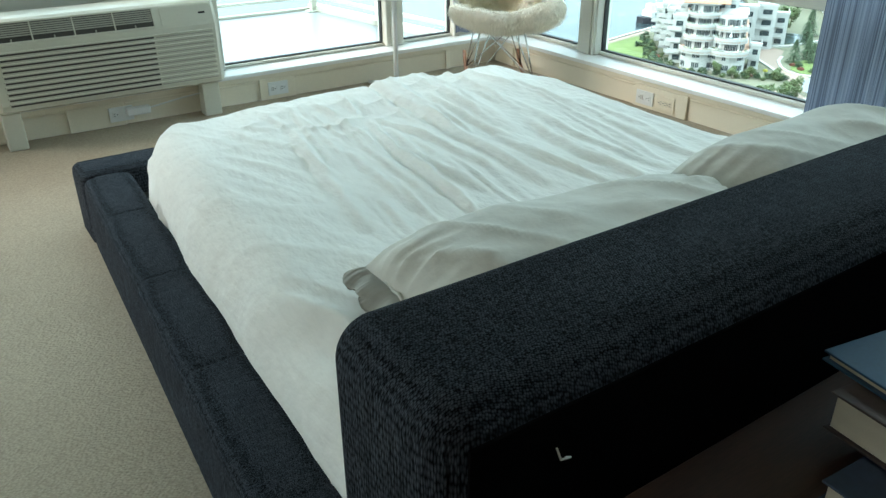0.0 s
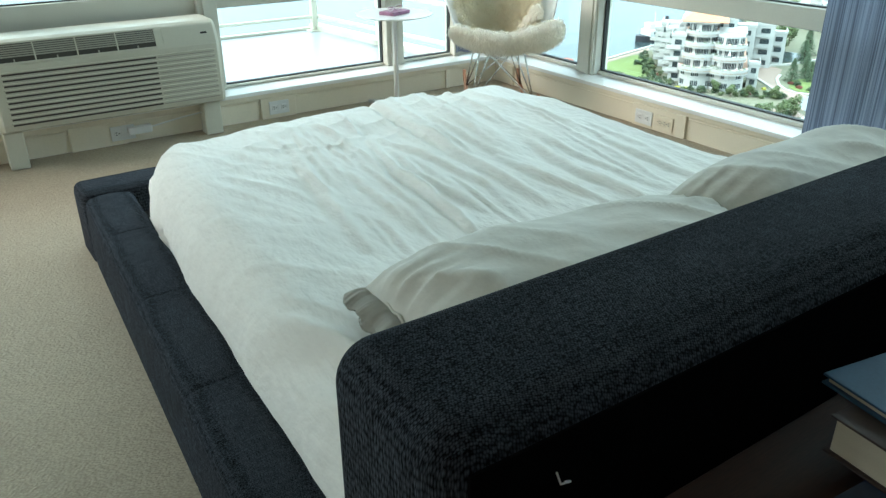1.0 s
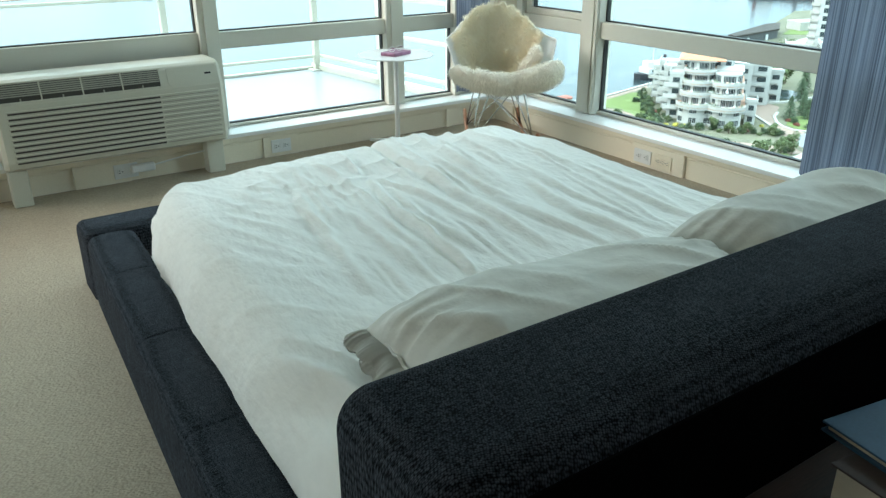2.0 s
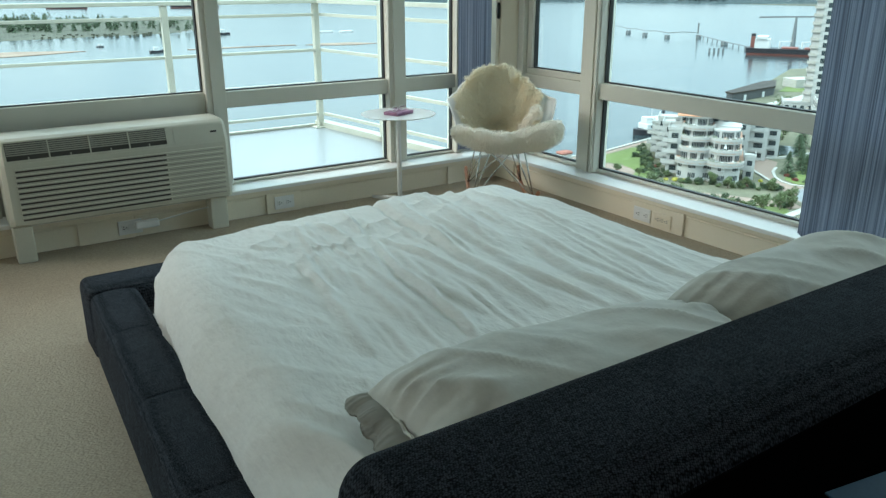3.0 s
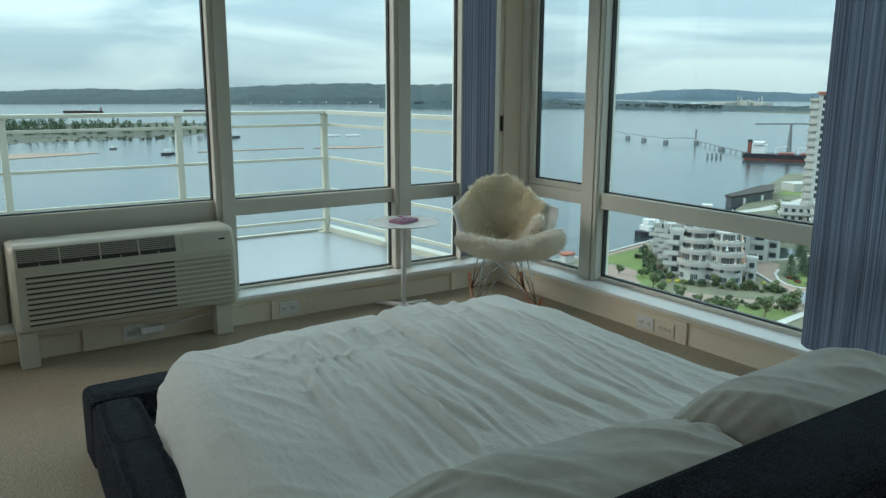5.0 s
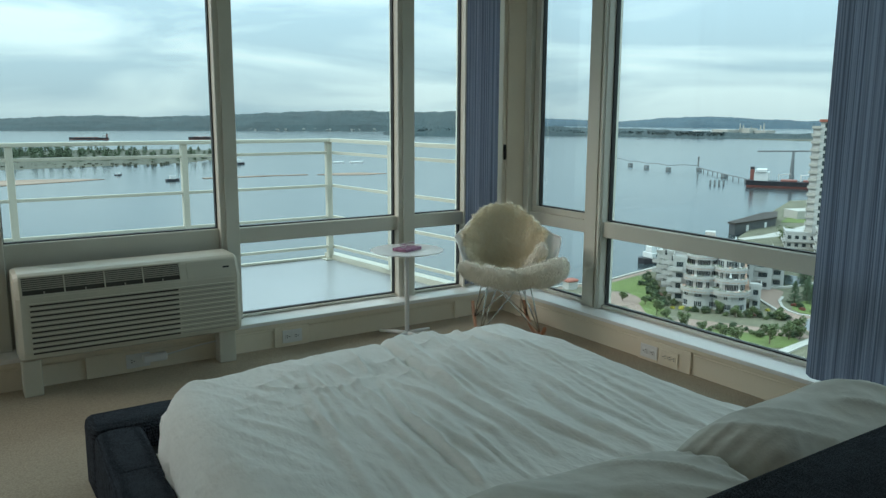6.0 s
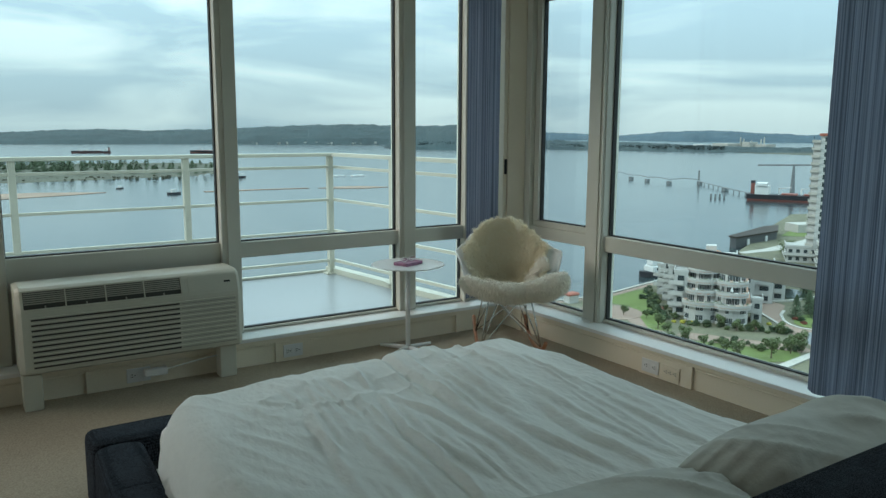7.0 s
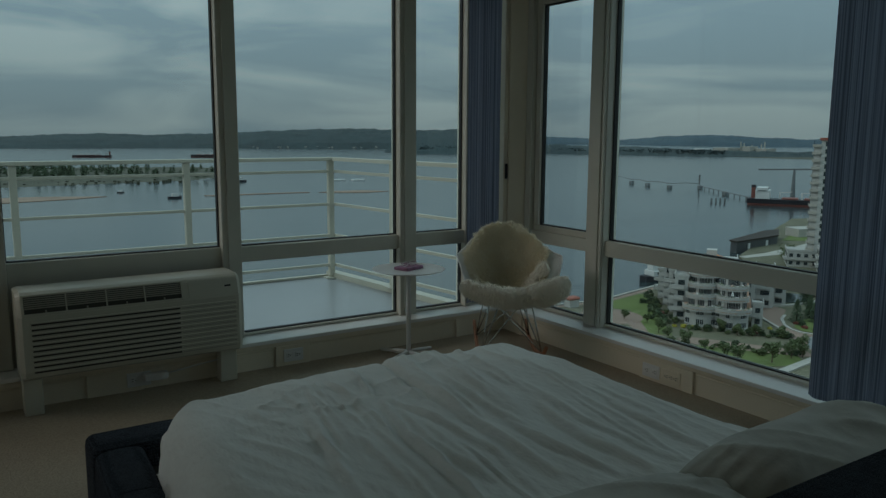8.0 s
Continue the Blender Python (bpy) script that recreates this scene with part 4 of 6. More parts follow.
def sheepskin():
    """A fleece draped over back, seat and front: a soft hide and many hairs, longest along its rim."""
    rng = random.Random(4)
    sk = thing("sheepskin", CHAIR_AT(0, 0, 0.36), "cream long-haired sheepskin draped over the armchair", "sheepskin")

    def back(u, v):
        k = max(0.0, min(1.0, (v - 0.62) / 0.3))
        span = 108 - 34 * k * k * (3 - 2 * k)
        c = 2 * u - 1
        vv = 0.05 + (0.98 - 0.06 * abs(c) ** 6 * v) * v
        p = CHAIR_SHELL(0.5 + c * span / 360, vv)
        n = (CHAIR_AT(0, 0.06, 0.62) - p).normalized()
        edge = max(abs(c), v) ** 6
        t = 0.026 + 0.012 * edge + 0.016 * rough(p.x, p.y, p.z, 8)
        return p + n * t + Vector((0, 0, 0.022 * v * v + 0.012 * edge * rough(u * 3, v, 2, 3)))

    def front(u, v):
        """The roll over the front edge, ending in a bulge past one arm."""
        a = -0.295 + 0.625 * u
        bend = 0.235 - 0.95 * a * a + 0.060 * max(0.0, a - 0.08) / 0.2
        rise = 0.398 + 0.62 * a * a
        r = 0.054 + 0.030 * max(0.0, u - 0.62) / 0.38 + 0.010 * rough(u * 4, v, 0, 2)
        r *= math.sqrt(max(0.01, 1 - abs(2 * u - 1) ** 6))
        t = v * 2 * math.pi
        return CHAIR_AT(a, bend + r * 0.9 * math.cos(t), rise + r * math.sin(t))

    def fold(u, v):
        """A loose fold of the hide inside one arm."""
        t, r = v * 2 * math.pi, 0.034 * math.sqrt(max(0.02, 1 - abs(2 * u - 1) ** 5))
        return CHAIR_AT(0.12 + 0.10 * u, -0.02 + 0.13 * u + r * math.cos(t), 0.415 + 0.13 * math.sin(u * 2.6) * u + 0.05 * u + r * math.sin(t))
    mid = CHAIR_AT(0, 0.1, 0.58)
    for fn, name, nu, nv in ((back, "fleece_back", 110, 52), (front, "fleece_roll", 110, 36), (fold, "fleece_fold", 34, 18)):
        bm = grid(nu, nv, fn)
        bmesh.ops.recalc_face_normals(bm, faces=bm.faces)
        faces = [(f.calc_center_median(), f.normal.copy(), q) for q, f in enumerate(bm.faces)]
        for c, nn, q in faces:
            rim = 0.0
            if name == "fleece_back":
                if nn.dot(mid - c) < 0:
                    nn = -nn
                fu, fv = divmod(q, nv - 1)
                fu, fv = fu / nu, fv / nv
                rim = max(0.0, max(abs(2 * fu - 1) * (fv > 0.35), fv) - 0.82) / 0.18
            out = (c - CHAIR_AT(0, 0.0, 0.52)).normalized()
            clump = Vector((rough(c.x, c.y, c.z, 30), rough(c.y, c.z, c.x, 30), rough(c.z, c.x, c.y, 30)))
            for _ in range(5 + int(7 * rim)):
                p = c + Vector((rng.uniform(-1, 1), rng.uniform(-1, 1), rng.uniform(-1, 1))) * 0.006
                d = (nn * 0.4 + out * rim * 0.8 + clump * 0.8 + Vector((rng.gauss(0, 0.3), rng.gauss(0, 0.3), rng.gauss(-0.7 * (1 - rim), 0.3)))).normalized()
                ln, wd = rng.uniform(0.014, 0.026) * (1 + 0.5 * rim), rng.uniform(0.0008, 0.0015)
                sd = d.orthogonal().normalized()
                sd = (Matrix.Rotation(rng.uniform(0, 6.28), 3, d) @ sd) * wd
                m1 = p + d * ln * 0.6
                tip = p + d * ln + Vector((0, 0, -ln * 0.25))
                vs = [bm.verts.new(x) for x in (p - sd, p + sd, m1 + sd * 0.8, m1 - sd * 0.8, tip)]
                bm.faces.new(vs[:4])
                bm.faces.new((vs[3], vs[2], vs[4]))
        part(name, bm, FLEECE if name == "fleece_back" else FLEECE_TIPS, sk, smooth=True)


sheepskin()


# ---------------------------------------------------------------- console and books behind the headboard
BLUE_COVER = material("blue_cloth_cover", (0.025, 0.085, 0.16), 0.6, vary=0.12, scale=8, fine=260, bump=0.1, depth=0.0006)
BROWN_COVER = material("dark_brown_cover", (0.05, 0.03, 0.028), 0.55, vary=0.2, scale=8, fine=200, bump=0.08)
NAVY_COVER = material("navy_cover", (0.02, 0.04, 0.09), 0.5, vary=0.2, scale=20, fine=100, bump=0.0)
PAGES = material("book_pages", (0.62, 0.57, 0.46), 0.8, vary=0.10, scale=8, fine=500, bump=0.3, depth=0.001, squash=(1, 1, 8))


def console():
    c = thing("console_table", (1.35, 0.5, 0), "dark walnut console standing behind the headboard", "console")
    part("top", box(0.62, 2.05, 0.36, 0.716, 0.585, 0.61, 0.003), WALNUT, c)
    part("front_panel", box(0.66, 2.01, 0.385, 0.40, 0.06, 0.584), WALNUT, c)
    part("back_panel", box(0.66, 2.01, 0.69, 0.706, 0.06, 0.584), WALNUT, c)
    for x in (0.64, 1.99):
        part("side_panel", box(x, x + 0.02, 0.401, 0.689, 0.0, 0.584), WALNUT, c)


console()


def book(at, size, turn, cover, label):
    """A hardback: two boards, a spine and a page block set in from them."""
    x, y, z = at
    L, W, T = size
    bk = thing("book", (0, 0, 0), label, "book", group="books on the console")
    part("board", box(0, L, 0, W, 0, 0.003, 0.001), cover, bk)
    part("board", box(0, L, 0, W, T - 0.003, T, 0.001), cover, bk)
    part("spine", box(L - 0.003, L, 0, W, 0.0032, T - 0.0032), cover, bk)
    part("page_block", box(0.006, L - 0.004, 0.005, W - 0.005, 0.0032, T - 0.0032), PAGES, bk, "cream page block")
    bk.matrix_world = pose(x, y, z, 0, 0, turn)
    return bk


book((0.859, 0.378, 0.6105), (0.30, 0.22, 0.028), -4, NAVY_COVER, "navy blue hardback at the bottom of a stack")
book((0.927, 0.457, 0.639), (0.24, 0.19, 0.050), -7, BROWN_COVER, "thick dark brown hardback with cream pages")
book((0.952, 0.44, 0.6895), (0.32, 0.25, 0.014), -10, BLUE_COVER, "thin blue cloth-bound album on top of a stack")


# ---------------------------------------------------------------- balcony
def side_x(y):
    """The balcony's open side runs a little askew to the house."""
    return 3.13 + 0.125 * (6.53 - y)


def side_strip(off0, off1, y0, y1, z0, z1):
    return prism([(side_x(y0) + off0, y0), (side_x(y0) + off1, y0), (side_x(y1) + off1, y1), (side_x(y1) + off0, y1)], z0, z1)


def balcony():
    b = thing("balcony", (0.7, 5.6, 0), "balcony with a pale membrane deck and white kerb", "balcony", kind="structure")
    part("deck", prism([(-4.0, WA + 0.29), (side_x(WA + 0.29) - 0.03, WA + 0.29), (side_x(6.62) - 0.03, 6.62), (-4.0, 6.62)], -0.2, 0.05), MEMBRANE, b)
    part("kerb", side_strip(-0.029, 0.06, WA + 0.29, 6.62, -0.2, 0.095), RAIL, b)
    part("kerb", box(-4.0, 3.085, 6.575, 6.615, 0.0505, 0.072, 0.004), RAIL, b)
    part("fascia", box(-4.0, 3.20, 6.621, 6.65, -0.5, 0.06), RAIL, b)
    for px in (0.35, 1.7):
        part("deck_seam", box(px, px + 0.03, WA + 0.3, 6.45, 0.0505, 0.053, 0.001, 1), MEMBRANE, b)


balcony()


def railing():
    r = thing("balcony_railing", (0.7, 6.5, 0.1), "cream painted metal railing round the balcony", "railing")
    y = 6.53
    for px, py in ((-2.95, y), (-1.75, y), (-0.55, y), (0.655, y), (1.86, y), (3.10, y), (side_x(5.66), 5.66)):
        foot = 0.0505 if py == y else 0.0955
        p = part("post", box(px - 0.024, px + 0.024, py - 0.026, py + 0.026, foot + 0.009, 1.083, 0.004), RAIL, r)
        part("base_plate", box(px - 0.07, px + 0.045, py - 0.07, py + 0.04, foot, foot + 0.0088, 0.002), RAIL, p)
        for bx in (-0.05, 0.03):
            part("bolt", rod([(px + bx, py - 0.05, foot + 0.009), (px + bx, py - 0.05, foot + 0.018)], 0.008, 6), RAIL, p)
    part("top_rail", box(-4.0, 3.135, y - 0.035, y + 0.035, 1.084, 1.114, 0.004), RAIL, r)
    part("top_rail", side_strip(-0.035, 0.035, WA + 0.3, y - 0.036, 1.084, 1.114), RAIL, r)
    for z in (0.992, 0.705, 0.43, 0.165):
        part("rail", box(-4.0, 3.125, y - 0.012, y + 0.012, z - 0.012, z + 0.012, 0.003), RAIL, r)
        part("rail", side_strip(-0.012, 0.012, WA + 0.3, y - 0.013, z - 0.012, z + 0.012), RAIL, r)


railing()


# ---------------------------------------------------------------- harbour: water and land
SEA, LAND = -51.0, -49.8
WATER = material("harbour_water", (0.026, 0.040, 0.044), 0.15, vary=0.25, scale=0.006, fine=0.22, bump=0.30, depth=0.6)
GRAVEL = material("park_ground", (0.115, 0.11, 0.07), 0.95, vary=0.3, scale=0.15, fine=1.2, bump=0.3, depth=0.2)
LAWN = material("mown_lawn", (0.105, 0.14, 0.035), 0.95, vary=0.25, scale=0.25, fine=2.5, bump=0.3, depth=0.1)
BRICK_PAVE = material("pink_brick_paving", (0.235, 0.165, 0.13), 0.9, vary=0.15, scale=0.4, fine=3.0, bump=0.2, depth=0.05)
ASPHALT = material("grey_asphalt", (0.17, 0.18, 0.19), 0.9, vary=0.15, scale=0.3, fine=3.0, bump=0.1, depth=0.05)
KERB = material("pale_concrete", (0.36, 0.345, 0.31), 0.8, vary=0.12, scale=0.5, fine=4.0, bump=0.1, depth=0.05)
STUCCO = material("white_stucco", (0.41, 0.405, 0.385), 0.7, vary=0.06, scale=0.4, fine=4.0, bump=0.1, depth=0.03)
FAR_GLASS = material("dark_window_glass", (0.035, 0.047, 0.052), 0.15, vary=0.4, scale=0.4, fine=2.0, bump=0.0)
BLIND = material("drawn_pale_blinds", (0.55, 0.56, 0.53), 0.7, vary=0.12, scale=0.5, fine=3.0, bump=0.0)
TERRACE = material("terracotta_terrace_tile", (0.46, 0.27, 0.19), 0.8, vary=0.2, scale=0.7, fine=3.0, bump=0.0)
ORANGE = material("orange_roof", (0.46, 0.19, 0.095), 0.7, vary=0.12, scale=0.5, fine=4.0, bump=0.2, depth=0.05)
LEAF = material("green_foliage", (0.085, 0.115, 0.045), 0.8, vary=0.45, scale=0.6, fine=3.0, bump=0.0)
LEAF_DARK = material("dark_foliage", (0.048, 0.075, 0.036), 0.85, vary=0.4, scale=0.6, fine=3.0, bump=0.0)
LEAF_YELLOW = material("yellow_foliage", (0.42, 0.38, 0.06), 0.8, vary=0.3, scale=0.8, fine=3.0, bump=0.0)
LEAF_RED = material("red_brown_shrubs", (0.20, 0.07, 0.05), 0.85, vary=0.4, scale=0.8, fine=3.0, bump=0.0)
BARK = material("grey_brown_bark", (0.12, 0.085, 0.06), 0.9, vary=0.3, scale=3, fine=20, bump=0.3, depth=0.02)
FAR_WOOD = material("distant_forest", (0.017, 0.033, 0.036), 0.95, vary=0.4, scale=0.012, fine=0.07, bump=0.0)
# bluer tone: distance haze is painted into the horizon hills' colour
FARTHER_WOOD = material("haze_tinted_forest", (0.030, 0.058, 0.078), 0.95, vary=0.22, scale=0.01, fine=0.05, bump=0.0)
SHORE = material("grey_brown_shore", (0.065, 0.066, 0.045), 0.95, vary=0.3, scale=0.03, fine=0.3, bump=0.0)
LOGS = material("floating_logs", (0.24, 0.17, 0.125), 0.9, vary=0.25, scale=0.05, fine=0.8, bump=0.0)
SHORE_HOUSE = material("weathered_pale_boards", (0.30, 0.30, 0.28), 0.8, vary=0.3, scale=0.01, fine=0.1, bump=0.0)
HULL = material("dark_ship_hull", (0.022, 0.022, 0.028), 0.6, vary=0.2, scale=0.1, fine=1.0, bump=0.0)
HULL_RED = material("red_hull_paint", (0.20, 0.065, 0.05), 0.6, vary=0.2, scale=0.1, fine=1.0, bump=0.0)
SHIP_WHITE = material("white_ship_paint", (0.56, 0.57, 0.56), 0.5, vary=0.06, scale=0.3, fine=2.0, bump=0.0)
STEEL = material("dark_steel", (0.06, 0.066, 0.07), 0.6, vary=0.2, scale=0.3, fine=2.0, bump=0.0)
# steel made paler, with the haze over the water put into its colour
JETTY = material("haze_lightened_steel", (0.15, 0.165, 0.17), 0.8, vary=0.2, scale=0.1, fine=1.0, bump=0.0)
TILE_RED = material("faded_red_roof", (0.30, 0.10, 0.07), 0.85, vary=0.2, scale=0.5, fine=3.0, bump=0.0)
DARK_ROOF = material("weathered_dark_roof", (0.030, 0.022, 0.017), 0.85, vary=0.25, scale=0.08, fine=0.6, bump=0.1, depth=0.2)

WATER.node_tree.nodes["Principled BSDF"].inputs["Specular IOR Level"].default_value = 0.36
water = part("water", grid(2, 2, lambda u, v: (-4800 + 9600 * u, -4800 + 9600 * v, SEA)), WATER)
tagged(water, "calm grey-blue harbour water reaching the far shore", "water", kind="structure")


def slab_on_land(name, outline, z0, z1, mat, label, category):
    ob = part(name, prism(outline, z0, z1), mat)
    return tagged(ob, label, category, kind="structure")


def disc(cx, cy, r, n=28, squash=1.0):
    return [(cx + r * math.cos(k * 2 * math.pi / n), cy + r * squash * math.sin(k * 2 * math.pi / n)) for k in range(n)]


slab_on_land("ground", [(60, 150), (110, 178), (150, 172), (171, 169.5), (207, 177.5), (222, 176), (228, 166), (250, 172), (286, 205), (330, 226), (388, 256), (440, 280), (560, 250), (760, 150), (760, -300), (60, -300)],
             SEA - 3, LAND, GRAVEL, "waterfront park ground with shrubs and gravel", "ground")
slab_on_land("seawall", [(150, 172.4), (171, 169.9), (207, 177.9), (207.3, 178.9), (171, 170.9), (150, 173.4)], SEA - 3, LAND + 0.35, KERB, "pale concrete edge of the seawall walk", "seawall")
slab_on_land("seawall_walk", [(150, 170.3), (171, 167.8), (206, 175.6), (207, 177.8), (171, 169.8), (150, 172.3)], LAND, LAND + 0.03, BRICK_PAVE, "pinkish paved walk along the seawall", "path")
slab_on_land("lawn", [(163, 167), (171, 167.4), (188, 171), (190, 168.5), (181, 158), (168.5, 145.8), (156, 130), (152, 134), (165, 151), (168, 156), (166, 161)], LAND, LAND + 0.05, LAWN, "mown green lawn sloping to the seawall", "lawn")
slab_on_land("round_plaza", disc(157.5, 153.5, 9.0), LAND, LAND + 0.08, BRICK_PAVE, "round brick paved plaza", "plaza")
slab_on_land("plaza_path", [(157, 147), (164, 148), (154, 131), (148, 134)], LAND, LAND + 0.04, BRICK_PAVE, "curving brick path", "path")
def ribbon(path, half):
    """The outline of a strip of even width along a plan path."""
    pts = [Vector(p) for p in path]
    one, two = [], []
    for i, p in enumerate(pts):
        d = (pts[min(i + 1, len(pts) - 1)] - pts[max(i - 1, 0)]).normalized()
        one.append((p.x - d.y * half, p.y + d.x * half))
        two.append((p.x + d.y * half, p.y - d.x * half))
    return one + two[::-1]


slab_on_land("driveway", [(204.6, 143), (209, 137), (207.7, 132), (195.3, 125.3), (190, 121), (186.6, 114.2), (187.2, 110.8), (172.9, 102.5), (180.5, 112.6), (192.7, 130)], LAND, LAND + 0.06, BRICK_PAVE, "brown brick driveway between the apartment blocks", "road")
slab_on_land("road", [(184, 110), (190, 109), (230, 80), (200, 70), (172, 100), (175, 105)], LAND, LAND + 0.09, ASPHALT, "grey asphalt road end", "road")
slab_on_land("driveway_kerb", ribbon([(201, 128), (195.6, 125.4), (190.3, 121), (187.6, 117.4), (186.7, 114), (187.6, 111.2), (192, 108), (204, 100)], 0.4), LAND, LAND + 0.25, KERB, "pale concrete kerb round the driveway", "kerb")
slab_on_land("driveway_wall", ribbon([(194.2, 132.6), (187.5, 122.7), (180.7, 112.9)], 0.35), LAND, LAND + 0.5, KERB, "low pale wall beside the driveway", "kerb")
slab_on_land("round_lawn", [(190.5, 118.3), (198, 122.5), (206, 121), (210, 110), (204, 102), (191, 110.4), (188.5, 114.2)], LAND, LAND + 0.1, LAWN, "bright green lawn inside the driveway bend", "lawn")
slab_on_land("promenade", [(154, 127), (157.7, 128), (170, 106), (172, 104.5), (169, 99), (165, 102), (154, 121)], LAND, LAND + 0.05, BRICK_PAVE, "pinkish paved promenade before the apartments", "path")
slab_on_land("lawn_strip", [(153.5, 120.5), (166, 101.5), (160, 96), (147, 104), (148, 116)], LAND, LAND + 0.06, LAWN, "strip of lawn beside the promenade", "lawn")
slab_on_land("concrete_walk", [(150, 97.2), (168, 99.2), (169, 97.4), (151, 95.0)], LAND, LAND + 0.3, KERB, "pale concrete walk at the water's edge", "path")
slab_on_land("pond", disc(222, 143, 10, squash=0.7), LAND, LAND + 0.04, WATER, "small grey pond among the apartments", "pond")
slab_on_land("pond_edge", [(206, 138.5), (214, 135), (228, 133.5), (228, 132.8), (213.6, 134.2), (205.6, 137.6)], LAND, LAND + 0.5, KERB, "pale curved wall of the pond", "wall")


# ---------------------------------------------------------------- trees and shrubs
def leaf_cloud(rng, centre, radii, count, size, bm):
    """Leaf sprays filling the outer part of an uneven ellipsoid."""
    c = Vector(centre)
    lumps = [(Vector((rng.uniform(-.55, .55) * radii[0], rng.uniform(-.55, .55) * radii[1], rng.uniform(-.5, .6) * radii[2])), rng.uniform(0.4, 0.7)) for _ in range(7)]
    for _ in range(count):
        lp, lr = rng.choice(lumps)
        d = Vector((rng.gauss(0, 1), rng.gauss(0, 1), rng.gauss(0, 1))).normalized()
        k = rng.uniform(0.55, 1.0) * lr
        p = c + lp + Vector((d.x * radii[0], d.y * radii[1], d.z * radii[2])) * k
        a = Vector((rng.gauss(0, 1), rng.gauss(0, 1), rng.gauss(0, .6))).normalized()
        b = a.cross(d).normalized() if a.cross(d).length > .01 else a.orthogonal().normalized()
        s = size * rng.uniform(0.6, 1.3)
        vs = [bm.verts.new(p + q) for q in (a * s, b * s * 0.7, -a * s, -b * s * 0.7)]
        bm.faces.new(vs)
    return bm


def broadleaf(name, seed, h, r, leaf, label):
    rng = random.Random(seed)
    t = thing(name, (0, 0, 0), label, "tree", group="park trees")
    part("trunk", rod([(0, 0, -0.1), (0.05, 0.02, h * 0.25), (0.1, -0.05, h * 0.55), (0.05, 0.05, h * 0.8)], [0.22, 0.16, 0.09, 0.03], 7), BARK, t)
    for k in range(5):
        a = k * 1.26 + rng.uniform(-.3, .3)
        part("limb", rod([(0.05, 0, h * 0.35), (math.cos(a) * r * 0.35, math.sin(a) * r * 0.35, h * 0.5), (math.cos(a) * r * 0.65, math.sin(a) * r * 0.65, h * 0.62)], [0.08, 0.05, 0.02], 5), BARK, t)
    part("crown", leaf_cloud(rng, (0, 0, h * 0.6), (r, r, h * 0.42), 620, 0.34, bmesh.new()), leaf, t)
    return t


def conifer_leaves(rng, base, h, r, bm, tiers=9, per=26, size=0.5):
    for k in range(tiers):
        f = k / tiers
        rr = r * (1 - f) ** 0.9 + 0.05
        for _ in range(per):
            a = rng.uniform(0, 6.283)
            q = rr * rng.uniform(0.35, 1.05)
            p = Vector(base) + Vector((math.cos(a) * q, math.sin(a) * q, h * (0.12 + 0.86 * f) - 0.25 * q + rng.uniform(-.4, .4) * h / tiers))
            o = Vector((math.cos(a), math.sin(a), -0.5)) * size * rng.uniform(.6, 1.3)
            s = Vector((-math.sin(a), math.cos(a), rng.uniform(-.3, .3))) * size * 0.45
            bm.faces.new([bm.verts.new(x) for x in (p - o * 0.5, p + s, p + o, p - s)])
    return bm


def conifer(name, seed, h, r, label):
    t = thing(name, (0, 0, 0), label, "tree", group="park conifers")
    part("trunk", rod([(0, 0, -0.1), (0, 0, h * 0.5), (0, 0, h * 0.97)], [0.25, 0.14, 0.02], 6), BARK, t)
    part("crown", conifer_leaves(random.Random(seed), (0, 0, 0), h, r, bmesh.new(), 14, 46, 0.6), LEAF_DARK, t)
    return t


def bush(name, seed, r, h, leaf, label):
    t = part(name, leaf_cloud(random.Random(seed), (0, 0, h * 0.42), (r, r, h * 0.6), 420, 0.26, bmesh.new()), leaf)
    return tagged(t, label, "shrub", group="park shrubs")


def scatter(first, spots, seed):
    rng = random.Random(seed)
    for i, (x, y, k) in enumerate(spots):
        m = pose(x, y, LAND, 0, 0, rng.uniform(0, 360)) @ Matrix.Scale(k * rng.uniform(0.66, 0.86), 4)
        if i == 0:
            first.matrix_world = m
        else:
            c = copy_thing(first, pose(0, 0, 0))
            c.matrix_basis = m


scatter(broadleaf("tree", 3, 6.0, 2.4, LEAF, "round green park tree on the lawn"),
        [(149.3, 109.5, .85), (148.8, 105.5, .9), (156, 101.7, 1.0), (163, 101.4, .95), (169.7, 102.8, .9), (160.8, 143, .65), (158.3, 149, .7), (154.8, 133.6, .9), (152, 128, .8), (151, 122, .8), (150.5, 116, .75), (166, 100.5, .8), (172, 100, .7), (212, 152, 1.1), (228, 152, 1.2), (205, 150, 1.2), (217, 146, 1.3), (226, 146, 1.2), (232, 150, 1.4), (240, 152, 1.3), (222, 156, 1.3), (246, 158, 1.3), (236, 160, 1.2), (209, 155, 1.1)], 5)
scatter(broadleaf("tree", 8, 4.2, 2.0, LEAF, "small bushy green tree beside the apartments"),
        [(170.2, 126.0, .95), (170.2, 121.2, 1.0), (173.6, 118.4, .95), (177.5, 113.5, .9), (166, 138, .6), (172, 146, .55), (176, 152, .6), (181, 158, .6), (186, 164, .55), (204, 148, .9), (209, 146, .9), (214, 148, 1), (178, 149, .8)], 6)
scatter(conifer("conifer", 2, 9.5, 3.0, "dark pointed conifer in the driveway bend"),
        [(197.7, 122.3, 1.0), (201, 119, .9), (204, 122.5, .85), (210, 126, .8), (214, 121, .9), (221, 134, 1.1), (232, 140, 1.1), (238, 136, 1.0)], 7)
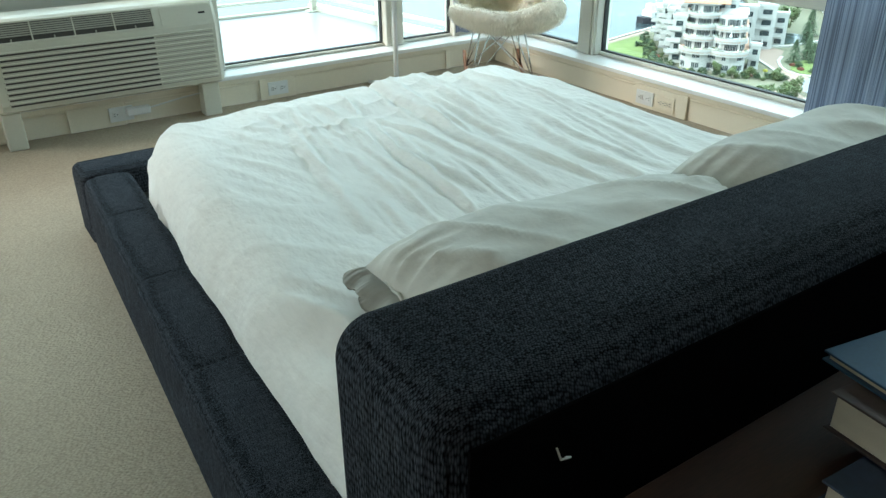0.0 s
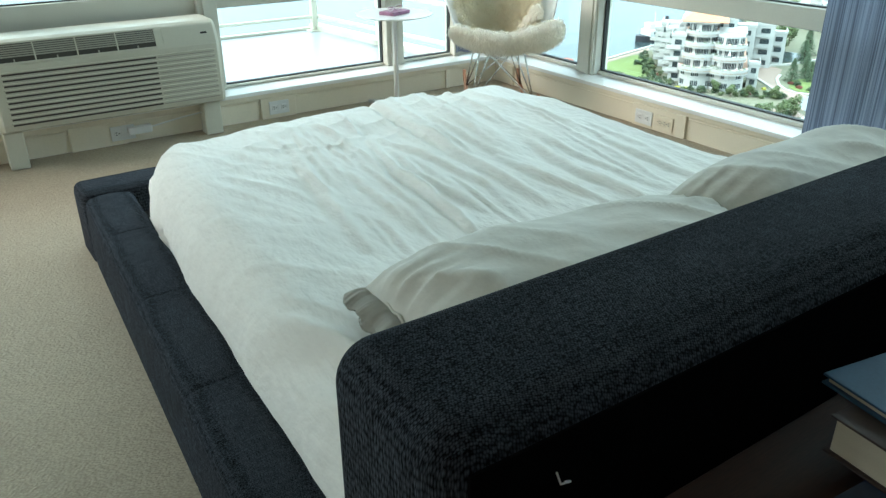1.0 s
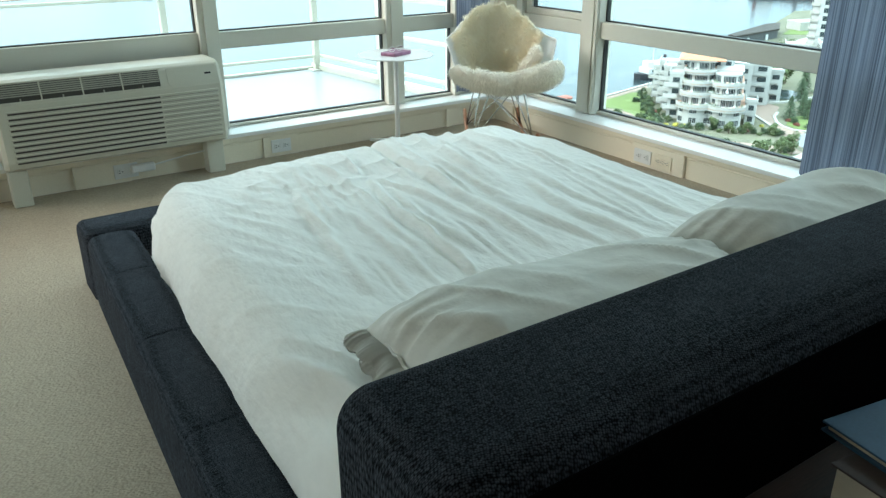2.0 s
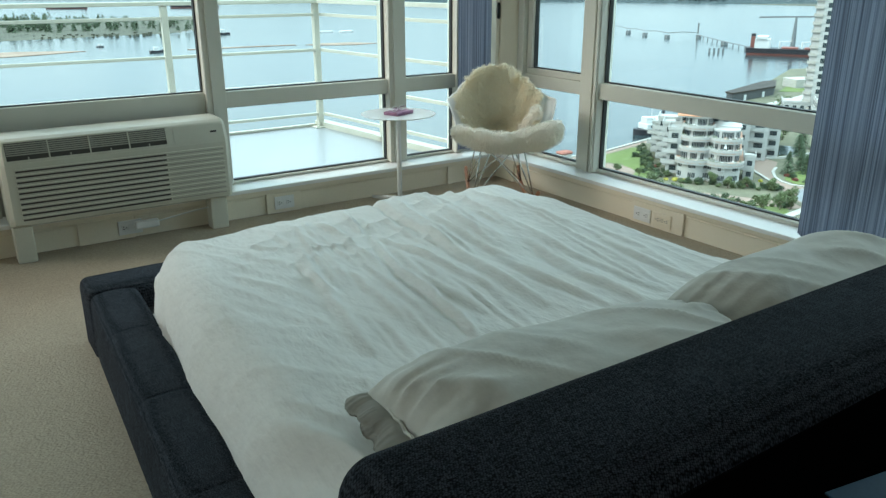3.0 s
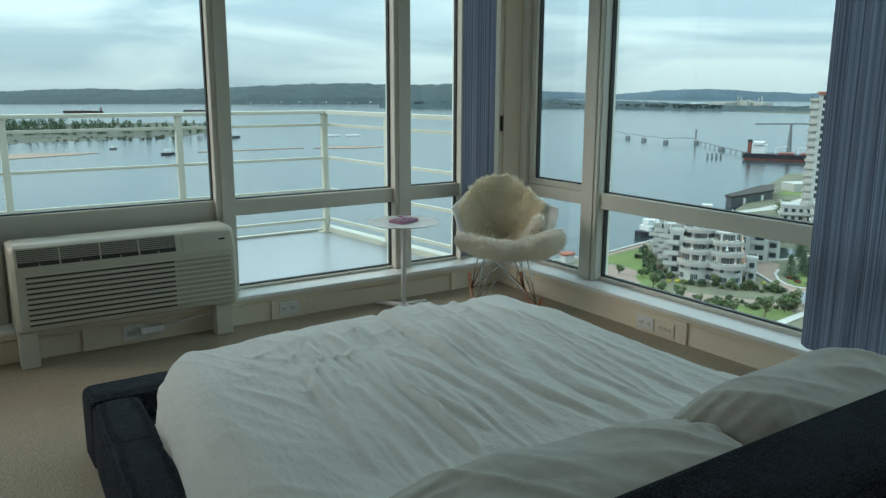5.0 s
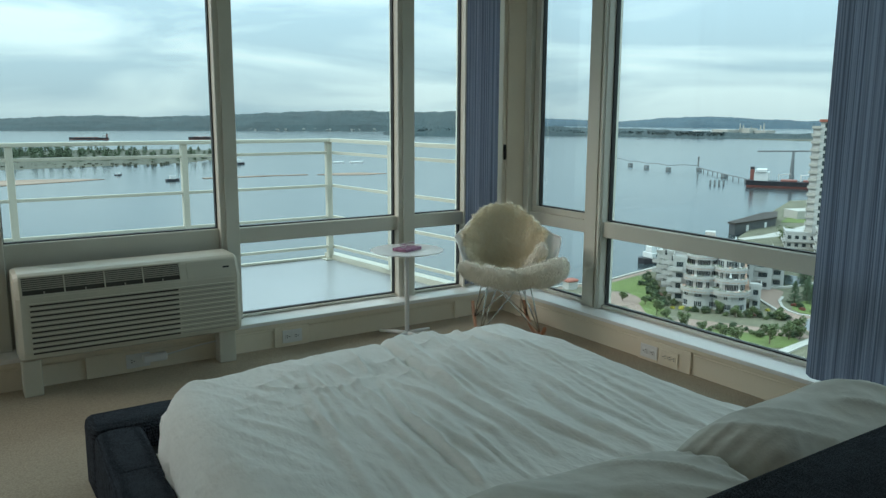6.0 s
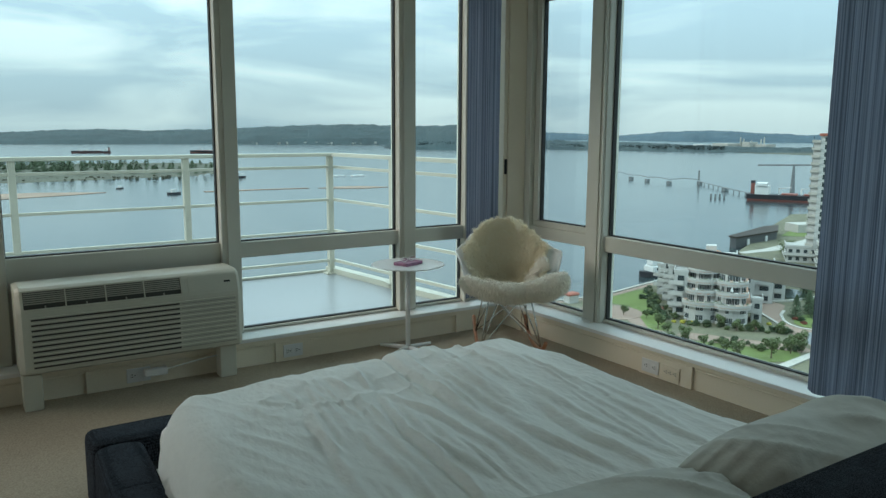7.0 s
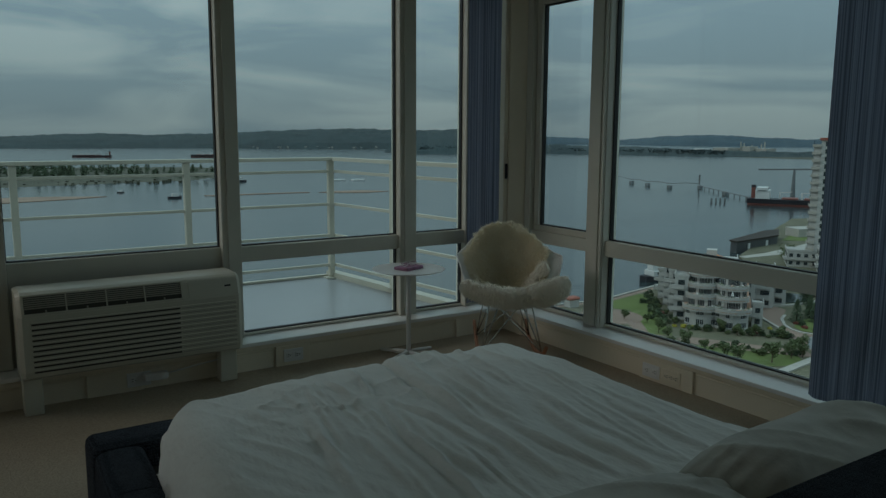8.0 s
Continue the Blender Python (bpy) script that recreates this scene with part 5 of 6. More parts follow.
scatter(bush("shrub", 5, 1.5, 1.6, LEAF_DARK, "low dark green shrub in a planting bed"),
        [(165, 140, 1), (167.5, 143, 1.1), (170, 147.5, 1.2), (173, 150, 1.1), (176, 155, 1.2), (179, 157.5, 1), (183, 161, 1.1), (186, 166, 1.0), (189, 169, .9), (168, 139, 1), (171, 143, 1), (179, 161, 1.0), (193, 171, .8), (178, 116, 1.1), (180, 113, 1), (194, 118, 1), (192, 113, .9), (196, 110, .9), (200, 107.5, .9), (206, 143, 1)], 8)
scatter(bush("shrub", 9, 1.3, 1.2, LEAF_YELLOW, "yellow-green flowering shrub in a planting bed"), [(165, 134.2, 1), (166.5, 132.6, .9), (163.7, 136, .8), (206, 145, 1), (183, 120.5, .7)], 9)
scatter(bush("shrub", 11, 1.3, 1.1, LEAF_RED, "red-brown shrub in a planting bed"), [(191.5, 116, 1), (194, 120, 1), (197, 109, .8), (175.5, 119.5, .7), (169, 136, .8), (173.5, 148, .8), (207.4, 137.5, .8), (180, 156, .8)], 10)


# planting beds before the apartments and along the promenade
bed_rng = random.Random(77)
BED = [(164 + 15 * k / 15 + bed_rng.uniform(-1.2, 1.2), 132.5 - 21 * k / 15 + bed_rng.uniform(-1.2, 1.2), bed_rng.uniform(0.7, 1.3)) for k in range(16)]
BED += [(150 + 18 * k / 19 + bed_rng.uniform(-1.6, 1.6), 124 - 24 * k / 19 + bed_rng.uniform(-2.5, 2.5), bed_rng.uniform(0.6, 1.2)) for k in range(20)]
BED += [(161 + 24 * k / 15 + bed_rng.uniform(-1.5, 1.5), 139 + 24 * k / 15 + bed_rng.uniform(-1.5, 1.5), bed_rng.uniform(0.6, 1.2)) for k in range(16)]
scatter(bush("shrub", 14, 1.5, 1.7, LEAF, "rounded green shrub in a planting bed"), BED[::2], 12)
scatter(bush("shrub", 15, 1.2, 2.0, LEAF_DARK, "upright dark green shrub in a planting bed"), BED[1::2], 13)


# ---------------------------------------------------------------- white terraced apartment building
BO, BR, BB = Vector((173, 131.4, LAND)), Vector((0.6, -0.8, 0)), Vector((0.8, 0.6, 0))


def bp(a, b, z=0.0):
    return BO + BR * a + BB * b + Vector((0, 0, z))


def bay_outline(ca, cb, r, back, flat=0.85):
    pts = [(ca + r * math.cos(t), cb + r * flat * math.sin(t)) for t in [math.pi + math.pi * k / 14 for k in range(15)]]
    return pts + [(ca + r, back), (ca - r, back)]


def solid(outline, z0, z1, bm=None):
    return prism([tuple(bp(a, b))[:2] for a, b in outline], LAND + z0, LAND + z1, bm)


def band(outline, thick, z0, z1):
    """A parapet: a thin wall following an open outline."""
    bm = bmesh.new()
    c = Vector((sum(p[0] for p in outline) / len(outline), sum(p[1] for p in outline) / len(outline)))
    rows = []
    for a, b in outline:
        d = (c - Vector((a, b))).normalized() * thick
        rows.append([bm.verts.new(bp(x, y, z)) for x, y, z in ((a, b, z0), (a, b, z1), (a + d.x, b + d.y, z1), (a + d.x, b + d.y, z0))])
    for r0, r1 in zip(rows, rows[1:]):
        for k in range(4):
            bm.faces.new((r0[k], r1[k], r1[(k + 1) % 4], r0[(k + 1) % 4]))
    bm.faces.new(rows[0])
    bm.faces.new(list(reversed(rows[-1])))
    bmesh.ops.recalc_face_normals(bm, faces=bm.faces)
    return bm


def facade_box(a, b, na, nb, w, h, z, depth, bm=None):
    """A box standing proud of a facade at plan point a, b with outward normal na, nb."""
    bm = bm or bmesh.new()
    n = (BR * na + BB * nb).normalized()
    s = Vector((-n.y, n.x, 0))
    o = bp(a, b, z)
    vs = [bm.verts.new(o + s * (i * w / 2) + n * (depth * j) + Vector((0, 0, h * k))) for i in (-1, 1) for j in (-.5, 1) for k in (0, 1)]
    for f in ((0, 1, 3, 2), (4, 6, 7, 5), (0, 4, 5, 1), (2, 3, 7, 6), (0, 2, 6, 4), (1, 5, 7, 3)):
        bm.faces.new([vs[i] for i in f])
    bmesh.ops.recalc_face_normals(bm, faces=bm.faces)
    return bm


def terraced_building():
    rng = random.Random(21)
    t = thing("apartment_building", BO, "white stucco apartment building with curved stepped terraces and orange roof", "building")
    FH, SET = 2.55, (0, 0, 2.6, 4.9, 7.2, 9.5)
    for ca, cb, r, storeys in ((-2.5, 1.0, 4.5, 6), (4.9, -0.4, 4.3, 5)):
        for k in range(storeys):
            back, setb, z0 = 18.0, SET[k], FH * k
            rr = r - (0.55 + 0.12 * (k - 2) if k >= 2 else 0)
            w = part("wall", solid(bay_outline(ca, cb + setb, rr, back), z0, z0 + FH), STUCCO, t)
            for m in range(1, 14):
                ang = math.pi + math.pi * m / 14
                pa, pb, na, nb = ca + rr * math.cos(ang), cb + setb + rr * 0.85 * math.sin(ang), math.cos(ang), math.sin(ang) / 0.85
                if k < 2 and m not in (2, 3, 6, 7, 10, 11):
                    continue
                if k >= 2 and m in (5, 10):
                    continue
                wide, tall, lift = rr * math.pi / 14 * (0.80 if k < 2 else 0.92), (1.35 if k < 2 else 1.95), (0.75 if k < 2 else 0.12)
                g = part("window", facade_box(pa, pb, na, nb, wide, tall, z0 + lift, 0.05), FAR_GLASS if rng.random() < 0.85 else BLIND, w)
                part("window_frame", facade_box(pa, pb, na, nb, 0.07, tall, z0 + lift, 0.09), SHIP_WHITE, w)
                if k < 2:
                    part("window_sill", facade_box(pa, pb, na, nb, wide * 1.1, 0.12, z0 + lift - 0.13, 0.18), SHIP_WHITE, w)
            if k < 2:
                continue
            wider = bay_outline(ca, cb + SET[k - 1] - (0.6 if k == 2 else 0.2), r + 0.75 if k == 2 else rr + 0.75, back, 0.9)
            part("terrace_floor", solid(wider, z0 - 0.32, z0 + 0.02), TERRACE, t, "terracotta tiled terrace")
            wall = part("parapet", band(wider[:15], 0.2, z0 - 0.62, z0 + 0.62), STUCCO, t)
            part("coping", band([(ca + (a - ca) * 1.02, cb + (b - cb) * 1.02) for a, b in wider[:15]], 0.42, z0 + 0.621, z0 + 0.70), KERB, wall)
            part("handrail", rod([bp(a, b, z0 + 0.98) for a, b in wider[:15]], 0.045, 5), SHIP_WHITE, t)
            front = [(ca + (a - ca) * 0.86, cb + SET[k - 1] + (b - cb - SET[k - 1]) * 0.86) for a, b in wider[1:14]]
            bm = bmesh.new()
            for _ in range(14):
                a, b = front[rng.randrange(len(front))]
                leaf_cloud(rng, bp(a, b, z0 + 0.5), (.45, .45, rng.uniform(.3, .9)), 30, 0.2, bm)
            part("terrace_plants", bm, LEAF_DARK if k % 2 else LEAF, t, "potted green terrace plants")
            for _ in range(9):
                a, b = front[rng.randrange(len(front))]
                part("garden_chair", facade_box(a + rng.uniform(-.4, .4), b + rng.uniform(0.2, 1.2), rng.uniform(-1, 1), -1, 0.6, rng.uniform(0.5, 0.9), z0 + 0.03, 0.5), (SHIP_WHITE, LEAF_RED, STEEL, BARK, TERRACE)[rng.randrange(5)], t)
            if k == 3 and ca > 0:
                a, b = front[6 + k - 3]
                pole = part("parasol_pole", rod([bp(a, b + 1.0, z0), bp(a, b + 1.0, z0 + 2.2)], 0.05, 5), STEEL, t)
                part("parasol", rod([bp(a, b + 1.0, z0 + 1.0), bp(a, b + 1.0, z0 + 2.3)], [0.42, 0.04], 8), SHIP_WHITE, pole, "closed white parasol")
    # dividing fin and roof
    part("party_wall", solid([(0.9, 0.2), (1.4, 0.2), (1.4, 12), (0.9, 12)], 0, FH * 3.2), STUCCO, t)
    part("roof_slab", solid([(1.6, 8.4), (8.8, 8.2), (8.8, 18.4), (1.6, 18.4)], FH * 5 + .01, FH * 5 + 0.4), STUCCO, t)
    part("roof_slab", solid([(-8.2, 6.6), (1.59, 6.6), (1.59, 18.4), (-8.2, 18.4)], FH * 6 + .01, FH * 6 + 0.3), STUCCO, t)
    bm = solid([(-8.4, 6.5), (3.8, 6.5), (3.8, 18.2), (-8.4, 18.2)], FH * 6 + 0.31, FH * 6 + 0.45)
    up = sorted((v for v in bm.verts if v.co.z > LAND + FH * 6 + 0.4), key=lambda v: (v.co - BO).dot(BB))
    ridge = [bm.verts.new(bp(-5.0, 12.6, FH * 6 + 2.4)), bm.verts.new(bp(0.6, 12.6, FH * 6 + 2.4))]
    f0, f1 = sorted(up[:2], key=lambda v: (v.co - BO).dot(BR))
    b0, b1 = sorted(up[2:], key=lambda v: (v.co - BO).dot(BR))
    for q in ((f0, f1, ridge[1], ridge[0]), (b1, b0, ridge[0], ridge[1]), (b0, f0, ridge[0]), (f1, b1, ridge[1])):
        bm.faces.new(q)
    part("roof", bm, ORANGE, t, "orange hipped roof")
    part("roof_house", solid([(-2.4, 12.0), (0.4, 12.0), (0.4, 15.4), (-2.4, 15.4)], FH * 6 + 1.2, FH * 6 + 3.6), STUCCO, t)


def stepped_wing(name, blocks, label):
    """A run of white blocks, each with its windows and balconies towards the front."""
    t = thing(name, bp(*blocks[0][:2]), label, "building", group="white apartment blocks")
    for a0, b0, wa, wb, floors in blocks:
        part("wall", solid([(a0, b0), (a0 + wa, b0), (a0 + wa, b0 + wb), (a0, b0 + wb)], 0, 3 * floors), STUCCO, t)
        part("parapet", band([(a0 - .2, b0 + wb), (a0 - .2, b0 - .2), (a0 + wa + .2, b0 - .2), (a0 + wa + .2, b0 + wb)], 0.3, 3 * floors, 3 * floors + 0.8), STUCCO, t)
        for k in range(floors):
            n = max(1, int(wa / 2.6))
            for i in range(n):
                part("window", facade_box(a0 + wa * (i + .5) / n, b0, 0, -1, wa / n * 0.5, 1.35, 3 * k + 0.85, 0.08), FAR_GLASS, t)
            m = max(1, int(wb / 3.2))
            for i in range(m):
                part("window", facade_box(a0, b0 + wb * (i + .5) / m, -1, 0, wb / m * 0.5, 1.5, 3 * k + 0.8, 0.08), FAR_GLASS, t)
            if k:
                bal = part("balcony", solid([(a0 - 1.3, b0 - 0.6), (a0 + wa * .7, b0 - 1.3), (a0 + wa * .7, b0), (a0, b0), (a0, b0 + wb * .5), (a0 - 1.3, b0 + wb * .5)], 3 * k - 0.25, 3 * k), STUCCO, t)
                part("balustrade", band([(a0 - 1.3, b0 + wb * .5), (a0 - 1.3, b0 - .6), (a0 + wa * .7, b0 - 1.3), (a0 + wa * .7, b0)], 0.1, 3 * k + 0.01, 3 * k + 0.8), STUCCO, bal)
    return t


terraced_building()
stepped_wing("apartment_block", [(-10.2, 4.5, 3.6, 9, 4), (-12.4, 13.5, 5.0, 9, 4), (-14.4, 22.5, 6.0, 9, 4), (-16.6, 31.5, 7.0, 10, 3), (-8, 16, 14, 12, 5)], "white stucco apartment wing with stacked balconies and shrubs below")
stepped_wing("apartment_block", [(10.2, 3.0, 2.6, 6, 2), (6.5, 24, 5, 9, 4), (11.8, 29, 5, 8, 4), (16.5, 34, 4, 7, 3)], "white stucco apartment wing behind the terraced building")
stepped_wing("apartment_block", [(44, 42, 16, 10, 4)], "pale apartment block across the pond")
stepped_wing("apartment_block", [(26, 112, 16, 14, 2), (36, 96, 20, 12, 3), (44, 84, 18, 12, 3)], "low white terraced houses beside the wharf")


# ---------------------------------------------------------------- tall tower
def tower():
    t = thing("apartment_tower", (292, 164, LAND), "tall white apartment tower with rows of balconies and red roof", "tower")
    o, r, b = Vector((282.7, 172.2, LAND)), Vector((0.52, -0.854, 0)), Vector((0.854, 0.52, 0))

    def q(x, y):
        v = o + r * x + b * y
        return (v.x, v.y)
    part("wall", prism([q(2, 0), q(18, 0), q(18, 16), q(2, 16)], LAND, LAND + 49), STUCCO, t)
    part("wall", prism([q(-0.5, 1.6), q(2, 0.4), q(2, 14), q(-0.5, 14)], LAND, LAND + 47), STUCCO, t)
    for k in range(17):
        z = LAND + 1.0 + 2.85 * k
        bal = part("balcony", prism([q(-1.0, 1.0), q(1.98, -0.6), q(1.98, 6), q(-1.0, 6)], z - 0.2, z), STUCCO, t)
        part("balustrade", prism([q(-1.05, 0.9), q(1.9, -0.75), q(1.9, -0.6), q(-0.9, 1.0), q(-0.9, 6), q(-1.05, 6)], z + 0.01, z + 0.95), KERB, bal)
        for x in (3.4, 6.6, 9.8, 13.0):
            part("window", prism([q(x, -0.12), q(x + 1.6, -0.12), q(x + 1.6, 0.2), q(x, 0.2)], z + 0.3, z + 2.0), FAR_GLASS, t)
        part("window", prism([q(-0.6, 4), q(-0.4, 4), q(-0.4, 7), q(-0.6, 7)], z + 0.2, z + 2.2), FAR_GLASS, t)
    part("roof_edge", prism([q(1.4, -0.5), q(18.5, -0.5), q(18.5, 16.5), q(1.4, 16.5)], LAND + 49.01, LAND + 50.0), TILE_RED, t)
    part("roof", prism([q(4.4, 2), q(16, 2), q(16, 14), q(4.4, 14)], LAND + 50.01, LAND + 53.0), TILE_RED, t, "red-orange pitched roof")


tower()


# ---------------------------------------------------------------- wharf, hall, ferry, ships, jetty
def wharf():
    w = thing("wharf_shed", (335, 232, SEA), "long low dark wharf shed with a weathered flat roof", "shed")
    bm = prism([(296.6, 214.3), (332.6, 218.4), (352.7, 231.2), (344.7, 232.2), (298, 218.5)], SEA, SEA + 4.7)
    part("wall", bm, STEEL, w)
    part("roof", prism([(296.1, 214.0), (332.9, 217.9), (353.3, 231.2), (344.5, 232.79999999999998), (297.8, 219.2)], SEA + 4.71, SEA + 5.4), DARK_ROOF, w)
    for k in range(2):
        x, y = 306 + 16 * k, 215.2 + 1.85 * k
        part("gable", prism([(x, y - .2), (x + 1.8, y), (x + 1.8, y + .9), (x, y + .7)], SEA + 1, SEA + 3.6), SHIP_WHITE, w)
    return w


wharf()
slab_on_land("quay_road", [(283, 203), (300, 203), (330, 208), (360, 214), (362, 210), (330, 201), (300, 197), (282, 199)], LAND, LAND + 0.1, KERB, "pale curved quay road", "road")
slab_on_land("quay_lawn", [(345, 224), (372, 236), (380, 226), (356, 214)], LAND, LAND + 0.1, LAWN, "patch of rough grass by the wharf", "lawn")
hall = part("hall", prism([(362, 226), (392, 216), (396, 226), (366, 236)], LAND, LAND + 4.2), KERB)
tagged(hall, "plain white industrial hall on the quay", "hall")
for i, (x, y, k) in enumerate(((303, 195, .9), (311, 197, .8), (296, 190, .9))):
    b = bush("shrub", 30 + i, 3.2, 4.5, LEAF, "rounded green tree clump on the quay")
    b.location = (x, y, LAND)


def hull(length, beam, height, bow=0.18):
    """A ship's hull along +x, its keel at z 0: pointed bow, square stern, sheer."""
    bm = bmesh.new()
    n = 14
    rows = []
    for i in range(n + 1):
        f = i / n
        w = beam / 2 * min(1.0, ((1 - f) / bow) ** 0.6 if f > 1 - bow else 1.0) + 0.05
        sheer = height * (1 + 0.22 * max(0.0, f - 0.75) / 0.25 + 0.06 * max(0.0, 0.12 - f) / 0.12)
        rows.append([bm.verts.new((length * (f - 0.5), y, z)) for y, z in ((-w, sheer), (-w * 0.92, 0), (w * 0.92, 0), (w, sheer))])
    for a, b in zip(rows, rows[1:]):
        for k in range(4):
            bm.faces.new((a[k], b[k], b[(k + 1) % 4], a[(k + 1) % 4]))
    bm.faces.new(rows[0])
    bm.faces.new(list(reversed(rows[-1])))
    bmesh.ops.recalc_face_normals(bm, faces=bm.faces)
    return bm


def freighter(at, turn, length, label, beam=None, house_k=1.0):
    s = thing("cargo_ship", (0, 0, 0), label, "ship", group="ships in the harbour")
    L, B, Hh = length, beam or length * 0.15, length * 0.055
    part("boot_top", hull(L * 0.99, B * 0.98, Hh * 0.3), HULL_RED, s)
    bm = hull(L, B, Hh * 0.7)
    bmesh.ops.translate(bm, verts=bm.verts, vec=(0, 0, Hh * 0.28))
    part("hull", bm, HULL, s)
    z = Hh * 0.98
    hx, hh = -L * .35 + L * .10 * (house_k - 1), L * .06 * house_k
    house = part("deckhouse", box(-L * .44, hx, -B * .42, B * .42, z, z + hh, L * .003), SHIP_WHITE, s)
    part("bridge", box(-L * .43, hx - L * .02, -B * .5, B * .5, z + hh + .01, z + hh + L * .02), SHIP_WHITE, house)
    part("bridge_window", box(hx - L * .0199, hx - L * .018, -B * .45, B * .45, z + hh + L * .005, z + hh + L * .014), FAR_GLASS, house)
    f = part("funnel", box(-L * .475, -L * .445, -B * .14, B * .14, z, z + L * .085 + L * .02 * (house_k - 1), L * .002), HULL_RED, s, "red ship funnel")
    part("funnel_cap", box(-L * .476, -L * .444, -B * .145, B * .145, z + L * .0851 + L * .02 * (house_k - 1), z + L * .105 + L * .02 * (house_k - 1)), HULL, f)
    for k in range(4):
        x = -L * .26 + k * L * .165
        c = part("deck_crane", rod([(x, 0, z), (x, 0, z + L * .055)], L * .006, 6), SHIP_WHITE, s)
        part("jib", rod([(x, 0, z + L * .05), (x + L * .09, 0, z + L * .06)], L * .003, 5), SHIP_WHITE, c)
        part("hatch", box(x + L * .02, x + L * .14, -B * .35, B * .35, z - .02, z + L * .012, L * .002), HULL_RED, s)
    s.matrix_world = pose(*at, 0, 0, turn)
    return s


freighter((270, 1690, SEA - .3), 158, 74, "dark red cargo ship anchored in the bay")
freighter((486, 1596, SEA - .3), 155, 92, "dark cargo ship with deck cranes anchored in the bay")
freighter((541, 327, SEA - .3), -60, 92, "black and red freighter moored at the jetty", 15, 1.2)


def jetty():
    j = thing("jetty", (600, 480, SEA), "long narrow loading jetty on dark dolphins", "jetty")
    spots = [(646, 632), (617, 578), (605, 545), (598, 511), (622, 494), (575, 430), (545, 385)]
    for i, (a, b) in enumerate(zip(spots, spots[1:])):
        z = SEA + (4.6 if i < 4 else 2.6)
        part("walkway", rod([(a[0], a[1], z), ((a[0] + b[0]) / 2, (a[1] + b[1]) / 2, z + (1.0 if i < 4 else 0)), (b[0], b[1], z)], 0.4, 4), JETTY, j)
    for x, y in spots:
        part("dolphin", box(x - 1.9, x + 1.9, y - 1.9, y + 1.9, SEA - 1, SEA + 3.0, 0.3), JETTY, j)
    for k in range(9):
        x, y = 548 + 8.2 * k, 390 + 11.5 * k
        part("pile", rod([(x, y, SEA - 1), (x, y, SEA + 2.4)], 0.4, 6), JETTY, j)
    g = part("gantry", rod([(617, 491, SEA + 4), (617, 491, SEA + 13)], 0.6, 4), JETTY, j)
    part("gantry_leg", rod([(624, 497, SEA + 4), (624, 497, SEA + 13)], 0.6, 4), JETTY, g)
    part("gantry_beam", rod([(616, 490, SEA + 13), (625, 498, SEA + 13)], 0.8, 4), JETTY, g)
    part("gantry_beam", rod([(617, 491, SEA + 8), (624, 497, SEA + 12)], 0.4, 4), JETTY, g)
    m = part("loader_mast", rod([(549, 350, SEA), (549, 350, SEA + 26)], [2.2, 0.8], 6), JETTY, j)
    part("loader_boom", rod([(536, 372, SEA + 25.5), (566, 324, SEA + 27)], 0.7, 5), JETTY, m)
    for k in range(4):
        part("mooring_pile", rod([(504 + 3 * k, 389 - 1.8 * k, SEA - 1), (504 + 3 * k, 389 - 1.8 * k, SEA + 3.2)], 0.8, 6), JETTY, j)


jetty()


def ferry():
    f = thing("ferry", (0, 0, 0), "white passenger ferry with a dark hull at the seawall", "ferry")
    bm = hull(24, 7, 2.6)
    part("hull", bm, HULL, f)
    part("lower_deck", box(-11, 7, -3.2, 3.2, 2.7, 5.2, 0.3), SHIP_WHITE, f)
    up = part("upper_deck", box(-9, 3.5, -2.7, 2.7, 5.21, 7.4, 0.3), SHIP_WHITE, f)
    part("wheelhouse", box(3.6, 6.5, -2.0, 2.0, 5.21, 7.9, 0.3), SHIP_WHITE, up)
    for k in range(7):
        part("window", box(-9.6 + k * 2.2, -8.2 + k * 2.2, -3.26, 3.26, 3.5, 4.5), FAR_GLASS, f)
    part("funnel", rod([(-4, 0, 7.4), (-4, 0, 10)], 0.7, 8), HULL, f)
    part("mast", rod([(2.5, 0, 7.4), (2.5, 0, 12.5)], 0.12, 5), SHIP_WHITE, f)
    f.matrix_world = pose(219, 189, SEA - .4, 0, 0, 172) @ Matrix.Scale(0.82, 4)


ferry()


def small_boat(at, turn, k, label):
    b = thing("boat", (0, 0, 0), label, "boat", group="small boats")
    part("hull", hull(7 * k, 2.6 * k, 1.1 * k, 0.3), HULL, b)
    part("cabin", box(-1.5 * k, 1.2 * k, -.9 * k, .9 * k, 1.1 * k, 2.8 * k, .1), SHIP_WHITE, b)
    b.matrix_world = pose(*at, 0, 0, turn)


small_boat((159, 627, SEA - .2), 5, 1.5, "small dark tugboat working beside the log boom")
small_boat((270, 800, SEA - .2), 178, 1.8, "dark work boat crossing the harbour")
small_boat((134, 705, SEA - .2), 20, 0.9, "small dark motor boat in the bay")
for i, (x, y, w) in enumerate(((372, 775, 14), (392, 768, 14))):
    p = part("barge", box(x - w / 2, x + w / 2, y - 3, y + 3, SEA - .3, SEA + 1.2, 0.1), SHIP_WHITE)
    tagged(p, "low white barge float on the water", "barge", group="white barges")


